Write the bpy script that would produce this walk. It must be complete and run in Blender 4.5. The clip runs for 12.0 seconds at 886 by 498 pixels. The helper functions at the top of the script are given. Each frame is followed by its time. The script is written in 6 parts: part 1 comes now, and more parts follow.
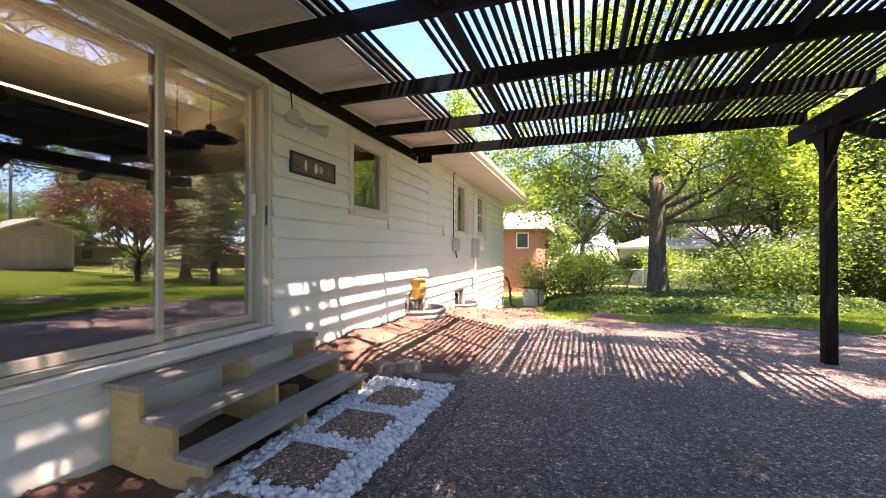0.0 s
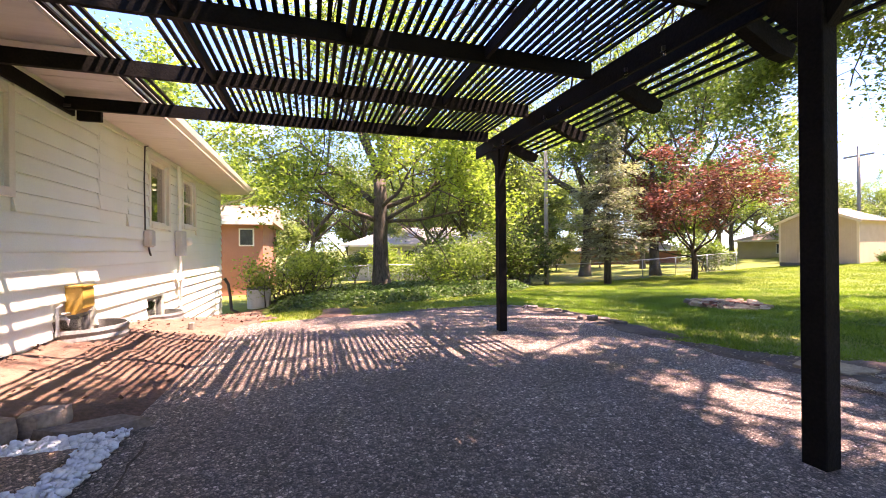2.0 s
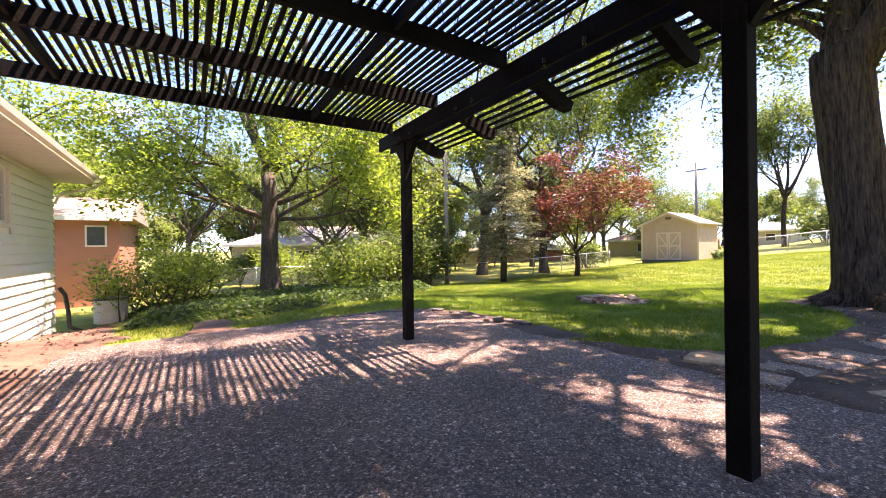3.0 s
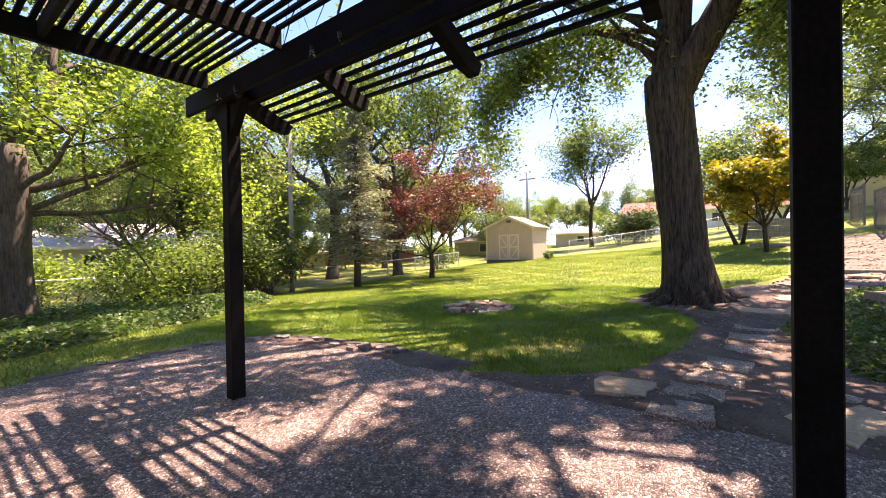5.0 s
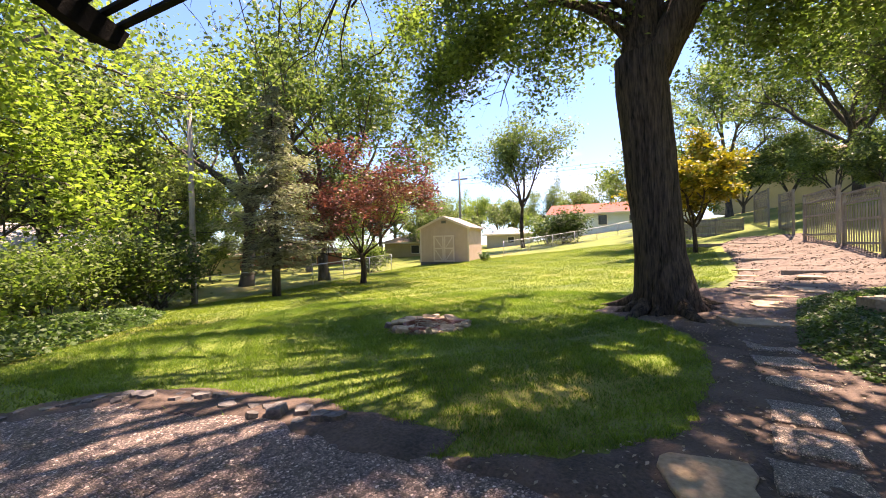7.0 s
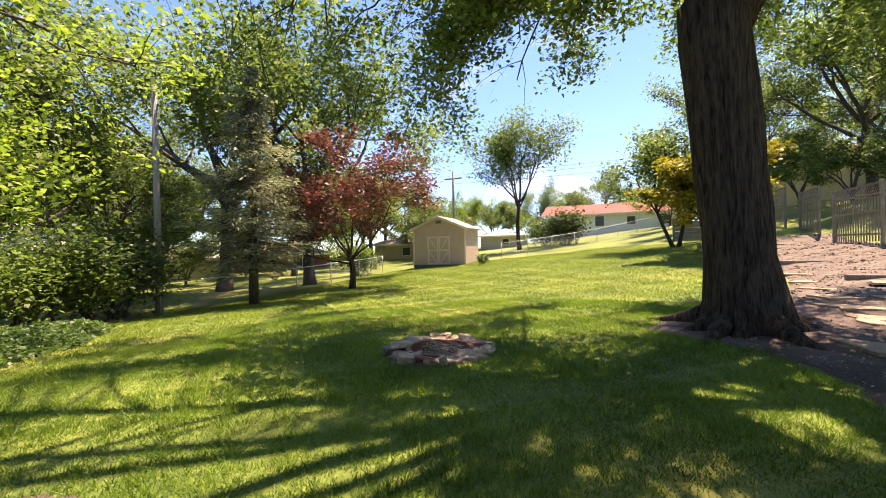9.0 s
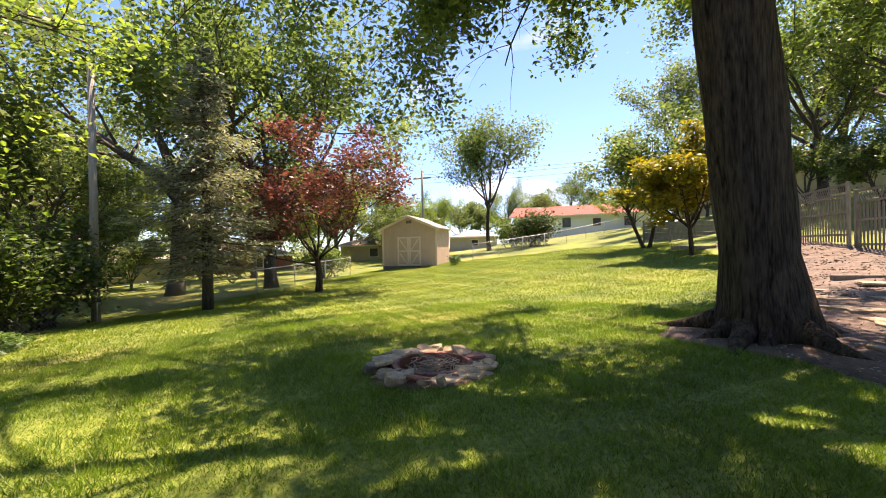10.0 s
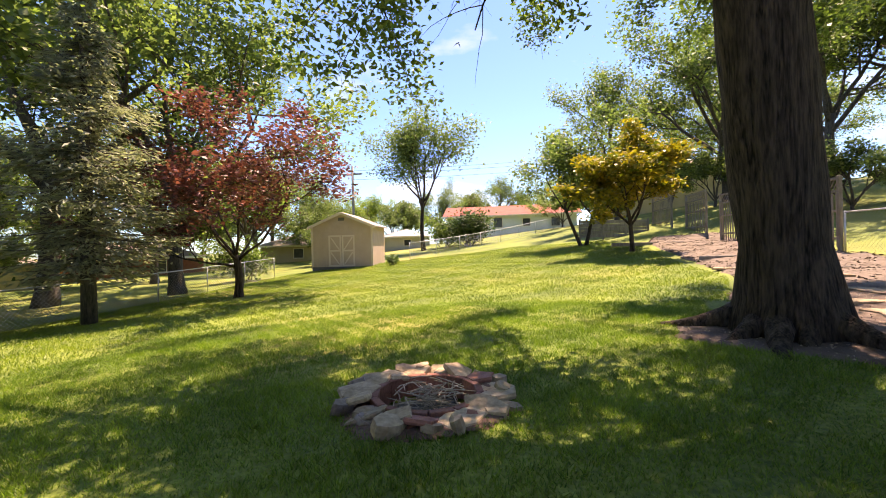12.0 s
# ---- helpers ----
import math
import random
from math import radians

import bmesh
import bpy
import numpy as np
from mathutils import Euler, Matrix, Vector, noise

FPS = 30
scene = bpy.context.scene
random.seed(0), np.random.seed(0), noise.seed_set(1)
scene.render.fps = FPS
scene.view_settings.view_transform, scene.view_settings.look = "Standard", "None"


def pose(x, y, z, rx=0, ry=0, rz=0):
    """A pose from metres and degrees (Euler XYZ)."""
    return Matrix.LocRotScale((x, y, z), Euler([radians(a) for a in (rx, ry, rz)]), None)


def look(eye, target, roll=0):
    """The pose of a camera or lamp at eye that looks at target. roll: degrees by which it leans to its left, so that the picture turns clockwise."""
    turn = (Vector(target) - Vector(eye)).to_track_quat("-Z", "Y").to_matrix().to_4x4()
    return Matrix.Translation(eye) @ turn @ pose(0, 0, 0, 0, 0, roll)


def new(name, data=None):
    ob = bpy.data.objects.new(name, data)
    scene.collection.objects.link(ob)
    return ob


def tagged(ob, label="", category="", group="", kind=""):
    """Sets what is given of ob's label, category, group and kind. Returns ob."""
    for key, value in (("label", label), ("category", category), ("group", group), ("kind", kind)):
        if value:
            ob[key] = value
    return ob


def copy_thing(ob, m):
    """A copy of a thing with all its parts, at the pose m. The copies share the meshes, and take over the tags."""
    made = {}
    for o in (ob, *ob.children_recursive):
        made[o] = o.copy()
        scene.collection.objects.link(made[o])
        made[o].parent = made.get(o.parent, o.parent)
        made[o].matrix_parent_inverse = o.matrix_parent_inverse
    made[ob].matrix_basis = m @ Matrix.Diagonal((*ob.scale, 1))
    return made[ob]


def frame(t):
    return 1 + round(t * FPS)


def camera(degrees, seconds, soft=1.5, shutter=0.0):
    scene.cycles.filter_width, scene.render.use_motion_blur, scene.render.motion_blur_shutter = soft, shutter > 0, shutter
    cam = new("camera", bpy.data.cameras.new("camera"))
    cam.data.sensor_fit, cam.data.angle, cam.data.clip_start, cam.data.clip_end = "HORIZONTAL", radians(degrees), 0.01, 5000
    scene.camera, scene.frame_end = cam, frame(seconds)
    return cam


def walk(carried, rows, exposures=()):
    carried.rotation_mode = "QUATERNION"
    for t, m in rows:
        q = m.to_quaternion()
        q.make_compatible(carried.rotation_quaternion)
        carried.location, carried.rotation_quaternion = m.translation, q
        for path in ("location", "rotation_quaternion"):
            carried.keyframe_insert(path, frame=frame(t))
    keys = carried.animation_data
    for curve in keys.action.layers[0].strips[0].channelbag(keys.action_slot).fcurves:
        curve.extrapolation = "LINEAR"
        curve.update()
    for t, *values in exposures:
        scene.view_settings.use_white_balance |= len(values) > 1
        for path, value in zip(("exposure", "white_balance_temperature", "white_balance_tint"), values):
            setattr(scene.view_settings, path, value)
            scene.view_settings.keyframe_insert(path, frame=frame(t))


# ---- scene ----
cam = camera(95.4, 12.0, soft=1.0)
METRES, EYE, TILT, LEAN, TURN = 8.66, 1.34, 0.0, 0.0, 19.0
ROWS = [
    (0.0, 0.0, 0.0, 0.0, 0.0, 0.38, 0.0),
    (0.5, 0.0023, 0.0071, -0.0009, -8.65, 0.33, 0.09),
    (1.0, 0.0057, 0.0183, -0.0041, -18.42, 0.27, 0.25),
    (1.5, 0.0082, 0.0308, -0.0073, -28.03, 0.19, 0.38),
    (2.0, 0.0192, 0.0458, -0.0092, -36.93, 0.06, 0.55),
    (2.5, 0.0364, 0.0673, -0.0087, -44.5, -0.06, 0.71),
    (3.0, 0.0543, 0.0961, -0.005, -51.13, -0.19, 0.76),
    (3.5, 0.075, 0.1231, -0.0002, -57.23, -0.29, 0.82),
    (5.5, 0.226, 0.2291, 0.0107, -76.31, -0.54, 1.07),
    (6.0, 0.2726, 0.2533, 0.0127, -79.56, -0.56, 1.14),
    (6.5, 0.3168, 0.2748, 0.0151, -81.69, -0.57, 1.21),
    (7.0, 0.369, 0.2939, 0.014, -82.54, -0.55, 1.28),
    (9.0, 0.5765, 0.3653, 0.0089, -84.04, -0.24, 1.26),
    (9.5, 0.6255, 0.3893, 0.0075, -86.22, -0.19, 1.18),
    (10.0, 0.6736, 0.4151, 0.0044, -88.92, -0.15, 1.16),
    (10.5, 0.7183, 0.4422, 0.0012, -91.84, -0.13, 1.2),
    (11.0, 0.7606, 0.4633, -0.0022, -94.72, -0.13, 1.28),
    (11.5, 0.7996, 0.4795, -0.0069, -97.28, -0.15, 1.37),
    (12.0, 0.8364, 0.4913, -0.0113, -99.32, -0.2, 1.46),
]
EXPOSURES = [(0.0, 2.62, 8200, 38), (1.0, 2.72, 8300, 42), (2.5, 2.42, 8500, 43), (5.5, 2.12, 8600, 38), (9.0, 1.58, 8700, 30), (12.0, 1.62, 9200, 32)]
walk(cam, [(t, pose(0, 0, EYE, TILT, LEAN, TURN) @ pose(METRES * x, METRES * y, METRES * z, 90 + pitch, roll, yaw)) for t, x, y, z, yaw, pitch, roll in ROWS],
     exposures=EXPOSURES)

# ---- world and sun ----
SUN_FROM = Vector((0.36, -0.14, 0.92)).normalized()
world = bpy.data.worlds.new("world")
scene.world = world
world.use_nodes = True
wn, wl = world.node_tree.nodes, world.node_tree.links
sky = wn.new("ShaderNodeTexSky")
sky.sky_type, sky.sun_disc = "NISHITA", False
sky.sun_elevation = math.asin(SUN_FROM.z)
sky.sun_rotation = math.atan2(SUN_FROM.x, SUN_FROM.y)
sky.air_density, sky.dust_density, sky.ozone_density = 1.0, 0.25, 3.0
wtc = wn.new("ShaderNodeTexCoord")
wmap = wn.new("ShaderNodeMapping")
wmap.inputs["Scale"].default_value = (1.0, 1.0, 2.6)
wno = wn.new("ShaderNodeTexNoise")
wno.inputs["Scale"].default_value, wno.inputs["Detail"].default_value = 2.1, 8.0
wramp = wn.new("ShaderNodeValToRGB")
wramp.color_ramp.elements[0].position, wramp.color_ramp.elements[1].position = 0.6, 0.82
wmix = wn.new("ShaderNodeMixRGB")
wmix.inputs["Color2"].default_value = (4.4, 4.6, 4.9, 1)
wl.new(wtc.outputs["Generated"], wmap.inputs["Vector"])
wl.new(wmap.outputs["Vector"], wno.inputs["Vector"])
wl.new(wno.outputs["Fac"], wramp.inputs["Fac"])
wl.new(wramp.outputs["Color"], wmix.inputs["Fac"])
deep = wn.new("ShaderNodeMixRGB")
deep.blend_type = "MULTIPLY"
deep.inputs["Fac"].default_value, deep.inputs["Color2"].default_value = 1.0, (0.44, 0.69, 1.0, 1)
wl.new(sky.outputs["Color"], deep.inputs["Color1"])
wl.new(deep.outputs["Color"], wmix.inputs["Color1"])
wbg = wn["Background"]
wbg.inputs["Strength"].default_value = 0.13
wl.new(wmix.outputs["Color"], wbg.inputs["Color"])
sun_data = bpy.data.lights.new("sun", "SUN")
sun_data.energy, sun_data.angle, sun_data.color = 4.9, radians(0.6), (1.0, 0.95, 0.86)
sun = new("sun", sun_data)
sun.matrix_world = look(SUN_FROM * 60, (0, 0, 0))


# ---- materials ----
def mat(name, c1, c2, scale=4.0, fine=40.0, rough=0.8, metal=0.0, bump=0.3, stretch=(1, 1, 1), spread=0.0, coords="Object", dirt=None, detail=6.0, spec=0.5, depth=0.02):
    """Two-scale noise between two colours, with fine relief."""
    m = bpy.data.materials.new(name)
    m.use_nodes = True
    n, l = m.node_tree.nodes, m.node_tree.links
    p = n["Principled BSDF"]
    tc = n.new("ShaderNodeTexCoord")
    mp = n.new("ShaderNodeMapping")
    mp.inputs["Scale"].default_value = stretch
    l.new(tc.outputs[coords], mp.inputs["Vector"])
    big, small = n.new("ShaderNodeTexNoise"), n.new("ShaderNodeTexNoise")
    big.inputs["Scale"].default_value, big.inputs["Detail"].default_value = scale, detail
    small.inputs["Scale"].default_value, small.inputs["Detail"].default_value = fine, 4.0
    for q in (big, small):
        l.new(mp.outputs["Vector"], q.inputs["Vector"])
    add = n.new("ShaderNodeMath")
    add.operation = "ADD"
    half = n.new("ShaderNodeMath")
    half.operation = "MULTIPLY"
    half.inputs[1].default_value = 0.5
    l.new(big.outputs["Fac"], add.inputs[0])
    l.new(small.outputs["Fac"], add.inputs[1])
    l.new(add.outputs[0], half.inputs[0])
    ramp = n.new("ShaderNodeValToRGB")
    ramp.color_ramp.elements[0].position, ramp.color_ramp.elements[1].position = 0.36, 0.64
    ramp.color_ramp.elements[0].color, ramp.color_ramp.elements[1].color = (*c1, 1), (*c2, 1)
    l.new(half.outputs[0], ramp.inputs["Fac"])
    col = ramp.outputs["Color"]
    if dirt:
        third = n.new("ShaderNodeTexNoise")
        third.inputs["Scale"].default_value, third.inputs["Detail"].default_value = scale * 0.35, 5.0
        l.new(tc.outputs[coords], third.inputs["Vector"])
        r2 = n.new("ShaderNodeValToRGB")
        r2.color_ramp.elements[0].position, r2.color_ramp.elements[1].position = 0.5, 0.72
        l.new(third.outputs["Fac"], r2.inputs["Fac"])
        mx = n.new("ShaderNodeMixRGB")
        mx.inputs["Color2"].default_value = (*dirt, 1)
        l.new(r2.outputs["Color"], mx.inputs["Fac"])
        l.new(col, mx.inputs["Color1"])
        col = mx.outputs["Color"]
    if spread:
        oi = n.new("ShaderNodeObjectInfo")
        hsv = n.new("ShaderNodeHueSaturation")
        mr = n.new("ShaderNodeMapRange")
        mr.inputs["To Min"].default_value, mr.inputs["To Max"].default_value = 1 - spread, 1 + spread
        l.new(oi.outputs["Random"], mr.inputs["Value"])
        l.new(mr.outputs["Result"], hsv.inputs["Value"])
        l.new(col, hsv.inputs["Color"])
        col = hsv.outputs["Color"]
    l.new(col, p.inputs["Base Color"])
    p.inputs["Roughness"].default_value, p.inputs["Metallic"].default_value = rough, metal
    p.inputs["Specular IOR Level"].default_value = spec
    if bump:
        b = n.new("ShaderNodeBump")
        b.inputs["Strength"].default_value, b.inputs["Distance"].default_value = bump, depth
        l.new(half.outputs[0], b.inputs["Height"])
        l.new(b.outputs["Normal"], p.inputs["Normal"])
    return m


def leaf_mat(name, c1, c2, trans=0.45, tc_boost=1.6, scale=0.7):
    """Thin leaf: diffuse, translucent and a little gloss, varied leaf by leaf."""
    m = bpy.data.materials.new(name)
    m.use_nodes = True
    n, l = m.node_tree.nodes, m.node_tree.links
    n.clear()
    out = n.new("ShaderNodeOutputMaterial")
    geo = n.new("ShaderNodeNewGeometry")
    no = n.new("ShaderNodeTexNoise")
    no.inputs["Scale"].default_value = scale
    l.new(geo.outputs["Position"], no.inputs["Vector"])
    mth = n.new("ShaderNodeMath")
    mth.operation = "MULTIPLY_ADD"
    mth.inputs[1].default_value = 0.75
    l.new(geo.outputs["Random Per Island"], mth.inputs[0])
    sub = n.new("ShaderNodeMath")
    sub.operation = "MULTIPLY_ADD"
    sub.inputs[1].default_value, sub.inputs[2].default_value = 1.4, -0.58
    l.new(no.outputs["Fac"], sub.inputs[0])
    l.new(sub.outputs[0], mth.inputs[2])
    ramp = n.new("ShaderNodeValToRGB")
    ramp.color_ramp.elements[0].color, ramp.color_ramp.elements[1].color = (*c1, 1), (*c2, 1)
    l.new(mth.outputs[0], ramp.inputs["Fac"])
    d = n.new("ShaderNodeBsdfPrincipled")
    d.inputs["Roughness"].default_value = 0.5
    l.new(ramp.outputs["Color"], d.inputs["Base Color"])
    t = n.new("ShaderNodeBsdfTranslucent")
    boost = n.new("ShaderNodeMixRGB")
    boost.blend_type = "MULTIPLY"
    boost.inputs["Fac"].default_value = 1.0
    boost.inputs["Color2"].default_value = (tc_boost * 0.98, tc_boost * 1.12, tc_boost * 0.68, 1)
    l.new(ramp.outputs["Color"], boost.inputs["Color1"])
    l.new(boost.outputs["Color"], t.inputs["Color"])
    mx = n.new("ShaderNodeMixShader")
    mx.inputs["Fac"].default_value = trans
    l.new(d.outputs[0], mx.inputs[1])
    l.new(t.outputs[0], mx.inputs[2])
    l.new(mx.outputs[0], out.inputs["Surface"])
    return m


def glass_mat(name, tint=(0.86, 0.9, 0.9), face=0.06):
    """Clear pane; face is the reflectance of each face seen straight on."""
    m = bpy.data.materials.new(name)
    m.use_nodes = True
    n, l = m.node_tree.nodes, m.node_tree.links
    n.clear()
    out = n.new("ShaderNodeOutputMaterial")
    tr, gl, mx = n.new("ShaderNodeBsdfTransparent"), n.new("ShaderNodeBsdfGlossy"), n.new("ShaderNodeMixShader")
    tr.inputs["Color"].default_value = (*tint, 1)
    gl.inputs["Roughness"].default_value = 0.0
    lw, pw, fr = n.new("ShaderNodeLayerWeight"), n.new("ShaderNodeMath"), n.new("ShaderNodeMath")
    lw.inputs["Blend"].default_value = 0.5
    pw.operation, fr.operation = "POWER", "MULTIPLY_ADD"
    pw.inputs[1].default_value, fr.inputs[1].default_value, fr.inputs[2].default_value = 4.0, 1 - face, face
    l.new(lw.outputs["Facing"], pw.inputs[0])
    l.new(pw.outputs[0], fr.inputs[0])
    l.new(fr.outputs[0], mx.inputs["Fac"])
    l.new(tr.outputs[0], mx.inputs[1])
    l.new(gl.outputs[0], mx.inputs[2])
    l.new(mx.outputs[0], out.inputs["Surface"])
    return m


def glow_mat(name, color, strength):
    m = bpy.data.materials.new(name)
    m.use_nodes = True
    p = m.node_tree.nodes["Principled BSDF"]
    p.inputs["Emission Color"].default_value, p.inputs["Emission Strength"].default_value = (*color, 1), strength
    return m


def aggregate_mat(name="exposed_aggregate", size=50.0, tint=(1.0, 1.0, 1.0)):
    """Washed concrete: small mixed pebbles in a grey binder."""
    m = bpy.data.materials.new(name)
    m.use_nodes = True
    n, l = m.node_tree.nodes, m.node_tree.links
    p = n["Principled BSDF"]
    tc = n.new("ShaderNodeTexCoord")
    vo = n.new("ShaderNodeTexVoronoi")
    vo.inputs["Scale"].default_value = size
    ve = n.new("ShaderNodeTexVoronoi")
    ve.feature = "DISTANCE_TO_EDGE"
    ve.inputs["Scale"].default_value = size
    sep = n.new("ShaderNodeSeparateColor")
    r = n.new("ShaderNodeValToRGB")
    cr = r.color_ramp
    cr.elements[0].position, cr.elements[0].color = 0.0, (0.07, 0.055, 0.052, 1)
    cr.elements[1].position, cr.elements[1].color = 1.0, (0.72, 0.63, 0.56, 1)
    for pos, c in ((0.35, (0.2, 0.155, 0.14)), (0.62, (0.29, 0.23, 0.21)), (0.86, (0.4, 0.3, 0.26))):
        e = cr.elements.new(pos)
        e.color = (*c, 1)
    for q in (vo, ve):
        l.new(tc.outputs["Object"], q.inputs["Vector"])
    l.new(vo.outputs["Color"], sep.inputs["Color"])
    l.new(sep.outputs["Red"], r.inputs["Fac"])
    edge = n.new("ShaderNodeMapRange")
    edge.inputs["From Max"].default_value = 0.16
    l.new(ve.outputs["Distance"], edge.inputs["Value"])
    mx = n.new("ShaderNodeMixRGB")
    mx.inputs["Color1"].default_value = (0.085, 0.07, 0.068, 1)
    l.new(edge.outputs["Result"], mx.inputs["Fac"])
    l.new(r.outputs["Color"], mx.inputs["Color2"])
    big = n.new("ShaderNodeTexNoise")
    big.inputs["Scale"].default_value, big.inputs["Detail"].default_value = 0.9, 7.0
    l.new(tc.outputs["Object"], big.inputs["Vector"])
    bm2 = n.new("ShaderNodeMapRange")
    bm2.inputs["From Min"].default_value, bm2.inputs["From Max"].default_value = 0.3, 0.7
    bm2.inputs["To Min"].default_value, bm2.inputs["To Max"].default_value = 0.75, 1.2
    l.new(big.outputs["Fac"], bm2.inputs["Value"])
    mul = n.new("ShaderNodeMixRGB")
    mul.blend_type = "MULTIPLY"
    mul.inputs["Fac"].default_value = 1.0
    l.new(mx.outputs["Color"], mul.inputs["Color1"])
    l.new(bm2.outputs["Result"], mul.inputs["Color2"])
    hue = n.new("ShaderNodeMixRGB")
    hue.blend_type = "MULTIPLY"
    hue.inputs["Fac"].default_value, hue.inputs["Color2"].default_value = 1.0, (*tint, 1)
    l.new(mul.outputs["Color"], hue.inputs["Color1"])
    l.new(hue.outputs["Color"], p.inputs["Base Color"])
    p.inputs["Roughness"].default_value = 0.7
    b = n.new("ShaderNodeBump")
    b.inputs["Strength"].default_value, b.inputs["Distance"].default_value = 1.0, 0.012
    l.new(edge.outputs["Result"], b.inputs["Height"])
    l.new(b.outputs["Normal"], p.inputs["Normal"])
    return m


